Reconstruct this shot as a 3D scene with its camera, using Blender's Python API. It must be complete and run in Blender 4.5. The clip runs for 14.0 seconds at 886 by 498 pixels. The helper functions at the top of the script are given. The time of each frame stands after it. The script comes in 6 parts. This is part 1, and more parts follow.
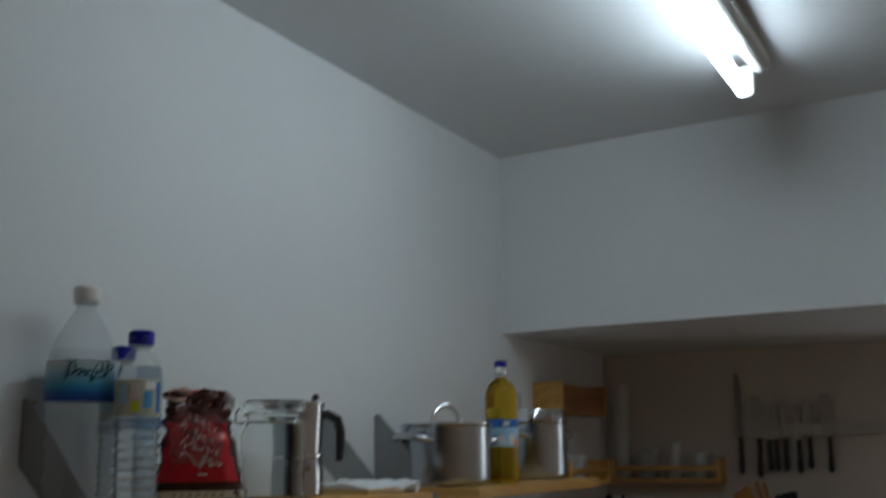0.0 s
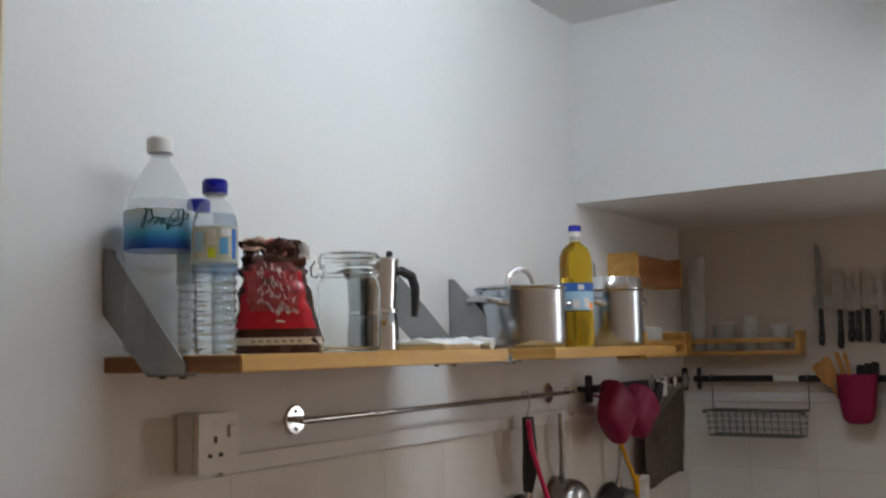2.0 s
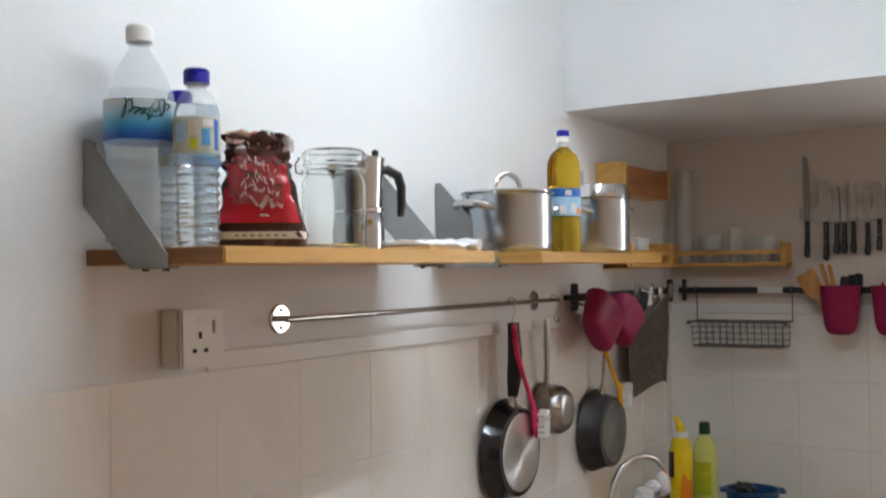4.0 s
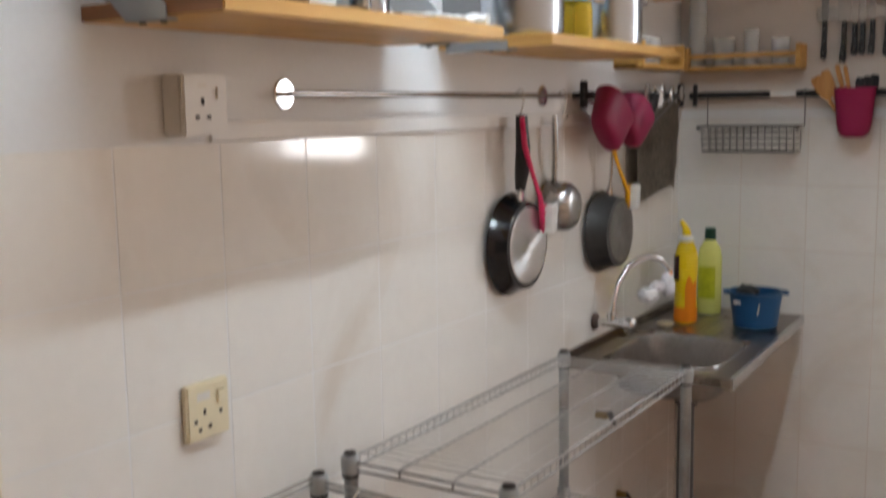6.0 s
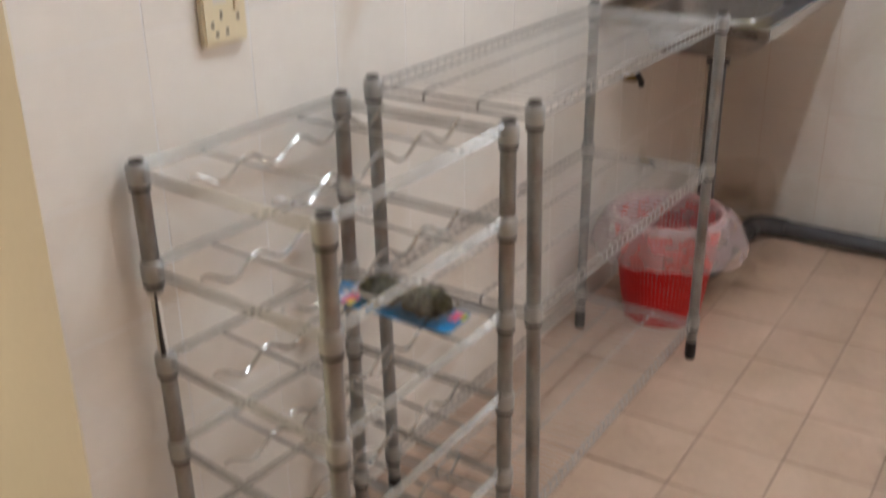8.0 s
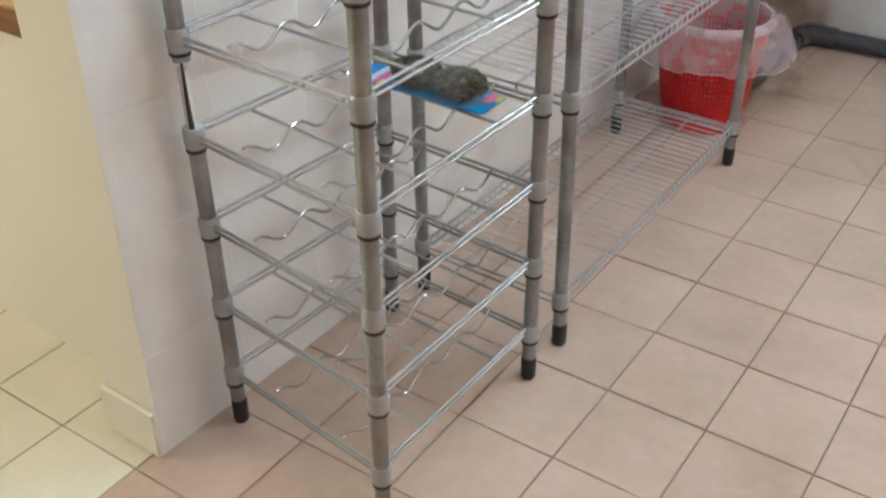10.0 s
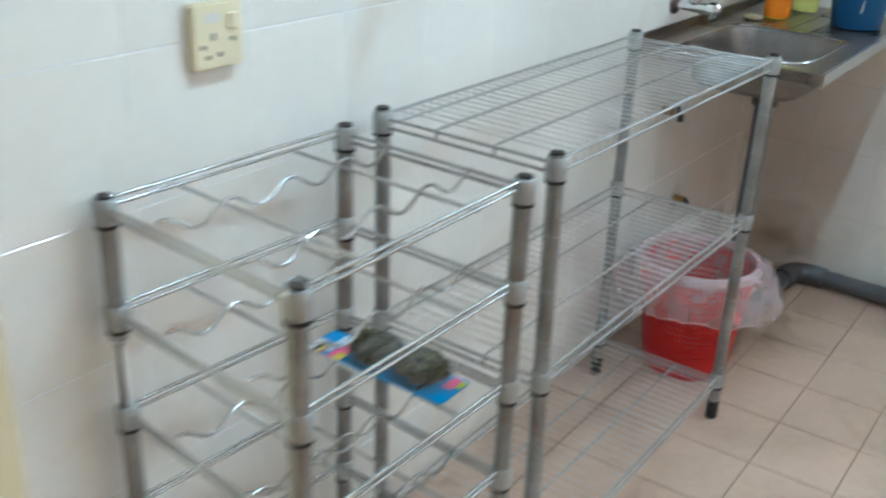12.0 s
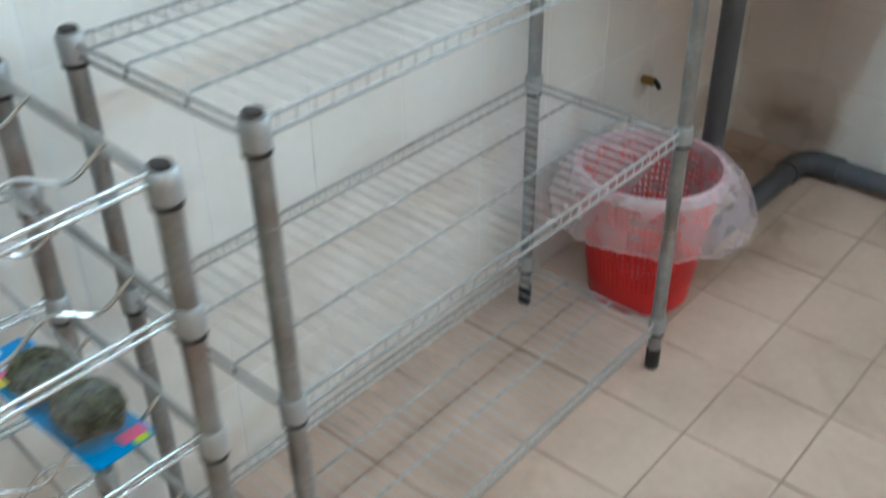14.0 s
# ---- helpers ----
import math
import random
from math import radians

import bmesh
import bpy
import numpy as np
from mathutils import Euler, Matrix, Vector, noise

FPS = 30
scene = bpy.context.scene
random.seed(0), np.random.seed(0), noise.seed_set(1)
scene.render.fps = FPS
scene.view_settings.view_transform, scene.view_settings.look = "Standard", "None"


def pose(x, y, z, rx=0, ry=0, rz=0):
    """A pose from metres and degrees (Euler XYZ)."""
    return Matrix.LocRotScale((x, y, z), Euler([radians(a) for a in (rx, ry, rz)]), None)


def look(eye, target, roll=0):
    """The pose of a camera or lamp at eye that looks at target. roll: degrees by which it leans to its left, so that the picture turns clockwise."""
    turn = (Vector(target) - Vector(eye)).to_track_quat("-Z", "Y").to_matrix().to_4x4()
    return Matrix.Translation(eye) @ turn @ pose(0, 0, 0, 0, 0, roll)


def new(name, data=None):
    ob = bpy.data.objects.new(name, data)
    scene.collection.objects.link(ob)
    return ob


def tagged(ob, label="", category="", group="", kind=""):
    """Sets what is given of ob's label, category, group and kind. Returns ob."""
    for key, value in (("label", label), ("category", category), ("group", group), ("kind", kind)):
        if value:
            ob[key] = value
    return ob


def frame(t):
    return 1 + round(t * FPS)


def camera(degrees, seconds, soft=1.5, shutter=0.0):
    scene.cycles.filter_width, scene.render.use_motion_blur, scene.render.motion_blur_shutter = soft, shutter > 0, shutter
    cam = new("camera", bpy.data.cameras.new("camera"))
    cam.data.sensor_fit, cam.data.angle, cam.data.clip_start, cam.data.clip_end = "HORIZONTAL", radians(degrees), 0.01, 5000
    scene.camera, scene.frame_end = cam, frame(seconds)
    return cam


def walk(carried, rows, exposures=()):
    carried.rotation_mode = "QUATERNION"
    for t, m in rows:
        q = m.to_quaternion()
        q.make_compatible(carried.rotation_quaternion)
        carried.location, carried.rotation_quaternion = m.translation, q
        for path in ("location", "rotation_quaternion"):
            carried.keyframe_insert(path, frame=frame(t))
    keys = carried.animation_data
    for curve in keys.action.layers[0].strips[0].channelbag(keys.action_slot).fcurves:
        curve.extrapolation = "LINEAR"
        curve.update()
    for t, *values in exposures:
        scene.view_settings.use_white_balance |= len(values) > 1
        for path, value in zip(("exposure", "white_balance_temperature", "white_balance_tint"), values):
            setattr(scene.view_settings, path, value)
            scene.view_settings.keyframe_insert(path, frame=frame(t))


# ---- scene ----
cam = camera(47.2, 14.0, soft=1.9, shutter=0.9)
PATH = [
    (0, (1.141, 0.345, 1.656), (0.211, 2.072, 2.043), -0.6),
    (0.5, (1.135, 0.355, 1.628), (0.13, 2.052, 1.948), -1.4),
    (1, (1.119, 0.364, 1.606), (0.061, 2.038, 1.89), -1.4),
    (1.5, (1.12, 0.364, 1.6), (0.029, 2.024, 1.838), -1.2),
    (2, (1.119, 0.373, 1.585), (0.053, 2.054, 1.78), -1.1),
    (2.5, (1.119, 0.374, 1.573), (0.055, 2.06, 1.735), -0.8),
    (5, (1.106, 0.396, 1.512), (0.06, 2.099, 1.449), -0.6),
    (5.5, (1.111, 0.397, 1.479), (0.045, 2.084, 1.336), -0.0),
    (6, (1.094, 0.404, 1.443), (0.04, 2.081, 1.171), -0.9),
    (6.5, (1.088, 0.406, 1.41), (0.034, 2.062, 1.027), -1.2),
    (6.8, (1.086, 0.41, 1.381), (0.033, 2.048, 0.914), -1.25),
    (7, (1.085, 0.413, 1.362), (0.032, 2.039, 0.862), -1.3),
    (7.5, (1.081, 0.415, 1.319), (0.026, 1.983, 0.662), -1.0),
    (8, (1.085, 0.408, 1.271), (0.067, 1.934, 0.474), -0.7),
    (8.5, (1.085, 0.401, 1.213), (0.086, 1.837, 0.242), -0.6),
    (8.7, (1.099, 0.389, 1.205), (0.099, 1.78, 0.17), -1.1),
    (9.75, (1.086, 0.4, 1.187), (0.11, 1.755, 0.081), -0.4),
    (10.8, (1.071, 0.423, 1.233), (0.049, 1.838, 0.257), 0.3),
    (11, (1.071, 0.42, 1.242), (0.026, 1.842, 0.3), 0.8),
    (11.5, (1.051, 0.446, 1.276), (-0.051, 1.872, 0.409), 1.0),
    (12, (1.016, 0.575, 1.295), (-0.047, 2.064, 0.485), 2.7),
    (12.5, (1.007, 0.774, 1.292), (0.013, 2.222, 0.334), 2.0),
    (12.7, (1.018, 0.81, 1.286), (0.047, 2.274, 0.334), 1.1),
    (13, (1.034, 0.907, 1.278), (0.117, 2.296, 0.169), 0.8),
    (13.2, (1.028, 0.945, 1.265), (0.138, 2.321, 0.112), -0.2),
    (13.5, (1.014, 1.062, 1.245), (0.046, 2.372, 0.084), -0.3),
    (14, (1.057, 1.24, 1.272), (-0.052, 2.471, 0.152), -0.7),
]
walk(cam, [(t, look(eye, target, roll)) for t, eye, target, roll in PATH],
     exposures=[(0.0, -1.07, 6100, 4), (0.5, -0.62, 6200, 6), (1.0, -0.22, 6080, 8), (1.5, 0.03, 6400, 10), (2.5, 0.48, 6500, 10), (5.0, 1.12, 6380, 11), (6.0, 1.25, 6370, 11), (7.0, 1.11, 6430, 11), (7.5, 1.25, 6560, 13), (8.5, 1.71, 6500, 10), (11.0, 1.94, 5190, -2), (12.0, 1.90, 5190, -6), (13.0, 1.89, 5160, -5), (14.0, 1.87, 5190, -6)])

# ---- world and light ----
world = bpy.data.worlds.new("world")
scene.world = world
world.use_nodes = True
wn = world.node_tree
sky = wn.nodes.new("ShaderNodeTexSky")
sky.sky_type, sky.sun_disc, sky.sun_elevation, sky.sun_rotation = "NISHITA", False, radians(40), radians(20)
wn.links.new(sky.outputs[0], wn.nodes["Background"].inputs[0])
wn.nodes["Background"].inputs[1].default_value = 0.12


def area_lamp(name, m, sx, sy, watts, colour):
    data = bpy.data.lights.new(name, "AREA")
    data.shape, data.size, data.size_y, data.energy, data.color = "RECTANGLE", sx, sy, watts, colour
    ob = new(name, data)
    ob.matrix_world = m
    return ob


TUBE_WATTS = 42.0      # emission strength of the fluorescent tube
area_lamp("window_daylight", look((1.56, 3.72, 1.5), (1.56, 2.0, 1.2)), 0.52, 0.85, 5.5, (0.95, 0.97, 1.0))
# warm fill added beyond the partition; its source is unseen
area_lamp("living_room_warm_fill", look((-2.4, -0.55, 2.3), (-0.3, 1.15, 0.5)), 2.0, 1.6, 32, (1.0, 0.85, 0.64))

# ---- materials ----


def mat(name, base, rough=0.5, metal=0.0, vary=0.08, scale=6.0, fine=60.0, bump=0.05, tint=None, random_piece=0.0,
        transmission=0.0, ior=1.45, rough_vary=0.08, alpha=1.0, coat=0.0, emission=None, strength=0.0, dirt=None):
    """A surface whose colour and gloss vary at two scales, with fine relief."""
    m = bpy.data.materials.new(name)
    m.use_nodes = True
    nt = m.node_tree
    nodes, links = nt.nodes, nt.links
    b = nodes["Principled BSDF"]
    co = nodes.new("ShaderNodeTexCoord")
    n1, n2 = nodes.new("ShaderNodeTexNoise"), nodes.new("ShaderNodeTexNoise")
    n1.inputs["Scale"].default_value, n2.inputs["Scale"].default_value = scale, fine
    n1.inputs["Detail"].default_value, n2.inputs["Detail"].default_value = 4, 3
    where = co.outputs["Object"]
    if random_piece:      # alike pieces take their pattern from where they lie
        where = nodes.new("ShaderNodeNewGeometry").outputs["Position"]
    for n in (n1, n2):
        links.new(where, n.inputs["Vector"])
    add = nodes.new("ShaderNodeMath")
    add.operation = "MULTIPLY_ADD"
    links.new(n2.outputs["Fac"], add.inputs[0])
    add.inputs[1].default_value = 0.35
    links.new(n1.outputs["Fac"], add.inputs[2])
    ramp = nodes.new("ShaderNodeValToRGB")
    lo = [c * (1 - vary) for c in (tint or base)]
    hi = [min(1, c * (1 + vary * 0.6)) for c in base]
    ramp.color_ramp.elements[0].position, ramp.color_ramp.elements[1].position = 0.42, 0.9
    ramp.color_ramp.elements[0].color, ramp.color_ramp.elements[1].color = (*lo, 1), (*hi, 1)
    links.new(add.outputs[0], ramp.inputs[0])
    colour = ramp.outputs[0]
    if random_piece:
        info, hsv, mr = nodes.new("ShaderNodeObjectInfo"), nodes.new("ShaderNodeHueSaturation"), nodes.new("ShaderNodeMapRange")
        links.new(info.outputs["Random"], mr.inputs[0])
        mr.inputs[3].default_value, mr.inputs[4].default_value = 1 - random_piece, 1 + random_piece * 0.5
        links.new(mr.outputs[0], hsv.inputs["Value"])
        links.new(colour, hsv.inputs["Color"])
        colour = hsv.outputs[0]
    if dirt:
        stain, amount, size, edge = dirt
        dn, dr, dm = nodes.new("ShaderNodeTexNoise"), nodes.new("ShaderNodeMapRange"), nodes.new("ShaderNodeMix")
        links.new(where, dn.inputs["Vector"])
        dn.inputs["Scale"].default_value, dn.inputs["Detail"].default_value, dn.inputs["Distortion"].default_value = size, 6, 1.2
        links.new(dn.outputs["Fac"], dr.inputs[0])
        dr.inputs[1].default_value, dr.inputs[2].default_value, dr.inputs[4].default_value = edge, edge + 0.18, amount
        dm.data_type = "RGBA"
        links.new(dr.outputs[0], dm.inputs[0])
        links.new(colour, dm.inputs[6])
        dm.inputs[7].default_value = (*stain, 1)
        colour = dm.outputs[2]
    links.new(colour, b.inputs["Base Color"])
    rr = nodes.new("ShaderNodeMapRange")
    links.new(n1.outputs["Fac"], rr.inputs[0])
    rr.inputs[1].default_value, rr.inputs[2].default_value = 0.3, 0.7
    rr.inputs[3].default_value, rr.inputs[4].default_value = max(0.0, rough - rough_vary), min(1.0, rough + rough_vary)
    links.new(rr.outputs[0], b.inputs["Roughness"])
    b.inputs["Metallic"].default_value = metal
    b.inputs["Transmission Weight"].default_value = transmission
    b.inputs["IOR"].default_value = ior
    b.inputs["Alpha"].default_value = alpha
    b.inputs["Coat Weight"].default_value = coat
    if bump:
        bp = nodes.new("ShaderNodeBump")
        bp.inputs["Strength"].default_value, bp.inputs["Distance"].default_value = bump, 0.002
        links.new(add.outputs[0], bp.inputs["Height"])
        links.new(bp.outputs[0], b.inputs["Normal"])
    if emission:
        b.inputs["Emission Color"].default_value = (*emission, 1)
        b.inputs["Emission Strength"].default_value = strength
    return m


def wood(name, dark, light, axis=1, rough=0.45, scale=1.0):
    """Varnished timber with grain along one axis."""
    m = mat(name, light, rough, vary=0.1, bump=0.04)
    nt = m.node_tree
    nodes, links = nt.nodes, nt.links
    mp, wv, ramp = nodes.new("ShaderNodeMapping"), nodes.new("ShaderNodeTexNoise"), nodes.new("ShaderNodeValToRGB")
    sc = [26 * scale, 26 * scale, 26 * scale]
    sc[axis] = 1.6 * scale
    mp.inputs["Scale"].default_value = sc
    links.new(nodes["Texture Coordinate"].outputs["Object"], mp.inputs["Vector"])
    links.new(mp.outputs[0], wv.inputs["Vector"])
    wv.inputs["Scale"].default_value, wv.inputs["Detail"].default_value, wv.inputs["Distortion"].default_value = 1.6, 6, 0.6
    ramp.color_ramp.elements[0].position, ramp.color_ramp.elements[1].position = 0.3, 0.68
    ramp.color_ramp.elements[0].color, ramp.color_ramp.elements[1].color = (*dark, 1), (*light, 1)
    links.new(wv.outputs["Fac"], ramp.inputs[0])
    links.new(ramp.outputs[0], nodes["Principled BSDF"].inputs["Base Color"])
    return m


def clear(name, colour, rough=0.03, ior=1.45, weight=1.0):
    m = mat(name, colour, rough, vary=0.02, bump=0.0, transmission=weight, ior=ior, rough_vary=0.02)
    return m


PAINT = mat("white_wall_paint", (0.78, 0.79, 0.80), 0.75, vary=0.05, scale=1.6, fine=90, bump=0.08)
CREAM = mat("cream_wall_paint", (0.78, 0.74, 0.63), 0.7, vary=0.05, scale=1.5, fine=90, bump=0.08)
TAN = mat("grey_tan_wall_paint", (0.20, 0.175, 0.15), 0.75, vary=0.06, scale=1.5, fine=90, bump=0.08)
GREIGE = mat("grey_beige_wall_paint", (0.74, 0.56, 0.44), 0.75, vary=0.06, scale=1.5, fine=90, bump=0.08)
NICHE_PAINT = mat("beige_niche_paint", (0.70, 0.63, 0.565), 0.75, vary=0.05, scale=1.6, fine=90, bump=0.08)
TRIM_PAINT = mat("white_trim_paint", (0.79, 0.785, 0.775), 0.55, vary=0.05, scale=2.5, fine=90, bump=0.06)
CEIL = mat("ceiling_paint", (0.74, 0.75, 0.76), 0.85, vary=0.04, scale=1.2, fine=70, bump=0.08)
WALL_TILE = mat("glazed_wall_tile", (0.85, 0.83, 0.79), 0.10, vary=0.05, scale=3, fine=40, bump=0.012, random_piece=0.025, rough_vary=0.04, coat=0.9, dirt=((0.58, 0.47, 0.36), 0.35, 2.3, 0.56))
WALL_TILE.node_tree.nodes["Principled BSDF"].inputs["Coat Roughness"].default_value = 0.09
GROUT = mat("wall_grout", (0.74, 0.71, 0.66), 0.9, vary=0.12, scale=9)
FLOOR_TILE = mat("beige_floor_tile", (0.545, 0.395, 0.305), 0.36, vary=0.08, scale=5, fine=45, bump=0.03, random_piece=0.035, tint=(0.47, 0.34, 0.25), dirt=((0.24, 0.15, 0.10), 0.38, 4.6, 0.60))
FLOOR_GROUT = mat("dirty_floor_grout", (0.25, 0.175, 0.125), 0.9, vary=0.45, scale=7)
PINE = wood("lacquered_pine", (0.49, 0.245, 0.052), (0.69, 0.405, 0.105), 1)
PINE_X = wood("lacquered_pine_cross", (0.46, 0.24, 0.06), (0.64, 0.37, 0.11), 0)
# dark ledge edging; on the first shelf's end it paints stain and shade
PINE_EDGING_SHADE = wood("pine_edging_and_shaded_end", (0.16, 0.062, 0.018), (0.27, 0.115, 0.035), 0, rough=0.6)
LEDGE_TOP = wood("pale_ledge_timber", (0.58, 0.37, 0.17), (0.70, 0.48, 0.24), 0, rough=0.5)
BEECH = wood("pale_beech", (0.66, 0.47, 0.24), (0.80, 0.62, 0.36), 0)
GREY_STEEL = mat("grey_coated_steel", (0.30, 0.31, 0.32), 0.45, 0.3, vary=0.06, bump=0.03)
CHROME = mat("dull_chromed_wire", (0.56, 0.59, 0.585), 0.20, 0.95, vary=0.06, scale=9, bump=0.0, tint=(0.50, 0.52, 0.51), rough_vary=0.04)
POST = mat("zinc_plated_post", (0.36, 0.38, 0.39), 0.36, 0.8, vary=0.14, scale=11, fine=120, bump=0.02, tint=(0.24, 0.25, 0.255), dirt=((0.25, 0.165, 0.125), 0.5, 7, 0.5))
WIRE = mat("bright_zinc_wire", (0.60, 0.595, 0.58), 0.45, 0.45, vary=0.05, scale=4, bump=0.0)
SHELF_ROD = mat("worn_chrome_rod", (0.42, 0.42, 0.41), 0.48, 0.65, vary=0.08, scale=9, bump=0.0, tint=(0.34, 0.33, 0.32))
COLLAR = mat("grey_shelf_collar", (0.42, 0.435, 0.44), 0.42, 0.5, vary=0.15, scale=25, bump=0.03)


def brushed(name, base, rough, axis, strength):
    """Steel brushed in rings round one axis, which draws its highlights out across them."""
    m = mat(name, base, rough, 1.0, vary=0.06, scale=9, fine=150, bump=0.0, rough_vary=0.03)
    b = m.node_tree.nodes["Principled BSDF"]
    tn = m.node_tree.nodes.new("ShaderNodeTangent")
    tn.direction_type, tn.axis = "RADIAL", axis
    m.node_tree.links.new(tn.outputs[0], b.inputs["Tangent"])
    b.inputs["Anisotropic"].default_value = strength
    return m


STEEL = mat("brushed_stainless_steel", (0.58, 0.59, 0.60), 0.24, 1.0, vary=0.06, scale=9, fine=150, bump=0.0, rough_vary=0.03)
POT_STEEL = brushed("ring_brushed_pot_steel", (0.48, 0.52, 0.57), 0.2, "Z", 0.65)
BASE_STEEL = brushed("turned_pan_base_steel", (0.74, 0.74, 0.74), 0.3, "X", 0.85)
MIRROR_STEEL = mat("polished_steel", (0.68, 0.69, 0.70), 0.12, 1.0, vary=0.04, bump=0.0, rough_vary=0.03)
# dark tone paints the brown room mirrored in the chromed rail
DARK_ROD = mat("rail_steel_painted_reflection", (0.34, 0.31, 0.29), 0.2, 1.0, vary=0.1, scale=12, bump=0.0, rough_vary=0.03)
SINK_STEEL = mat("worn_sink_steel", (0.36, 0.32, 0.285), 0.32, 1.0, vary=0.25, scale=8, fine=90, bump=0.04, tint=(0.27, 0.22, 0.185))
# paler copy of the floor tile, with the next room's light in its colour
LIVING_TILE_LIT = mat("lit_floor_tile", (0.74, 0.68, 0.53), 0.35, vary=0.08, scale=5, bump=0.03, random_piece=0.04)
BOWL_STEEL = mat("scoured_bowl_steel", (0.50, 0.47, 0.44), 0.46, 1.0, vary=0.2, scale=8, fine=90, bump=0.03, tint=(0.42, 0.37, 0.33))
BLACK = mat("black_plastic", (0.018, 0.018, 0.02), 0.38, vary=0.2, bump=0.03)
BLACK_GLOSS = mat("glossy_black_enamel", (0.012, 0.012, 0.014), 0.1, vary=0.1, bump=0.0, coat=0.5)
DARK_TEFLON = mat("dark_grey_nonstick", (0.05, 0.05, 0.05), 0.42, 0.2, vary=0.3, scale=14)
WHITE_PLASTIC = mat("white_plastic", (0.80, 0.79, 0.76), 0.35, vary=0.05, bump=0.02)
IVORY = mat("aged_ivory_plastic", (0.78, 0.70, 0.50), 0.35, vary=0.06, bump=0.02)
DARK_HOLE = mat("dark_recess", (0.03, 0.022, 0.018), 0.6, vary=0.2, bump=0)
GREY_PIPE = mat("grey_pvc_pipe", (0.075, 0.075, 0.082), 0.45, vary=0.15, scale=8)
TUBE_GLOW = mat("fluorescent_tube", (0.9, 0.9, 0.9), 0.3, vary=0.0, bump=0, emission=(0.82, 0.93, 1.0), strength=TUBE_WATTS)

# ---- mesh helpers ----
ORIGIN = {}


def box(bm, lo, hi, bevel=0.0, seg=1):
    made = bmesh.ops.create_cube(bm, size=1.0)["verts"]
    for v in made:
        v.co = Vector([lo[i] + (v.co[i] + 0.5) * (hi[i] - lo[i]) for i in range(3)])
    if bevel:
        edges = list({e for v in made for e in v.link_edges})
        bmesh.ops.bevel(bm, geom=edges, offset=bevel, segments=seg, affect="EDGES")
    return bm


def ring(bm, centre, u, v, r, seg):
    return [bm.verts.new(centre + (u * math.cos(2 * math.pi * k / seg) + v * math.sin(2 * math.pi * k / seg)) * r) for k in range(seg)]


def pipe(bm, points, r, seg=8, cap=True, closed=False):
    """A round rod along a line of points; r may be a list."""
    pts = [Vector(p) for p in points]
    n = len(pts)
    rs = r if isinstance(r, (list, tuple)) else [r] * n
    rings, u = [], None
    for i, p in enumerate(pts):
        a = pts[i - 1] if (i or closed) else pts[i]
        b = pts[(i + 1) % n] if (i < n - 1 or closed) else pts[i]
        d = (b - a).normalized()
        if u is None:
            u = d.orthogonal().normalized()
        else:
            u = (u - d * u.dot(d)).normalized()
        rings.append(ring(bm, p, u, d.cross(u), rs[i], seg))
    for i in range(n if closed else n - 1):
        a, b = rings[i], rings[(i + 1) % n]
        for k in range(seg):
            bm.faces.new((a[k], a[(k + 1) % seg], b[(k + 1) % seg], b[k]))
    if cap and not closed:
        bm.faces.new(rings[0][::-1])
        bm.faces.new(rings[-1])
    return bm


def lathe(bm, profile, centre=(0, 0, 0), seg=24, axis="z", squash=1.0, cap=True):
    """Turns (radius, height) pairs round an axis through centre."""
    c = Vector(centre)
    rings = []
    for r, h in profile:
        row = []
        for k in range(seg):
            a = 2 * math.pi * k / seg
            x, y = r * math.cos(a), r * math.sin(a) * squash
            p = {"z": (x, y, h), "x": (h, x, y), "y": (x, h, y)}[axis]
            row.append(bm.verts.new(c + Vector(p)))
        rings.append(row)
    for a, b in zip(rings, rings[1:]):
        for k in range(seg):
            bm.faces.new((a[k], a[(k + 1) % seg], b[(k + 1) % seg], b[k]))
    if cap:
        for row in (rings[0], rings[-1]):
            try:
                bm.faces.new(row)
            except ValueError:
                pass
    return bm


def prism(bm, outline, axis, lo, hi, bevel=0.0):
    """An outline of (a, b) pairs drawn out along one axis; a, b are the other two axes in order."""
    order = {"x": (1, 2, 0), "y": (0, 2, 1), "z": (0, 1, 2)}[axis]
    rows = []
    for d in (lo, hi):
        row = []
        for a, b in outline:
            p = [0, 0, 0]
            p[order[0]], p[order[1]], p[order[2]] = a, b, d
            row.append(bm.verts.new(p))
        rows.append(row)
    n = len(outline)
    bm.faces.new(rows[0])
    bm.faces.new(rows[1][::-1])
    for k in range(n):
        bm.faces.new((rows[0][k], rows[0][(k + 1) % n], rows[1][(k + 1) % n], rows[1][k]))
    if bevel:
        bmesh.ops.bevel(bm, geom=list(bm.edges), offset=bevel, segments=1, affect="EDGES")
    return bm


def mesh_of(name, bm, material, origin, smooth=35):
    bmesh.ops.recalc_face_normals(bm, faces=bm.faces)
    me = bpy.data.meshes.new(name)
    bmesh.ops.translate(bm, verts=bm.verts, vec=-Vector(origin))
    bm.to_mesh(me)
    bm.free()
    me.materials.append(material)
    for p in me.polygons:
        p.use_smooth = True
    me.set_sharp_from_angle(angle=radians(smooth))
    return me


def thing(name, at, label, category, group=""):
    ob = new(name)
    ob.location = at
    ob.empty_display_size = 0.05
    ORIGIN[ob] = Vector(at)
    return tagged(ob, label, category, group)


def part(name, bm, material, parent, label=""):
    o = ORIGIN[parent]
    ob = new(name, mesh_of(name, bm, material, o))
    ob.parent = parent
    ORIGIN[ob] = o
    return tagged(ob, label) if label else ob


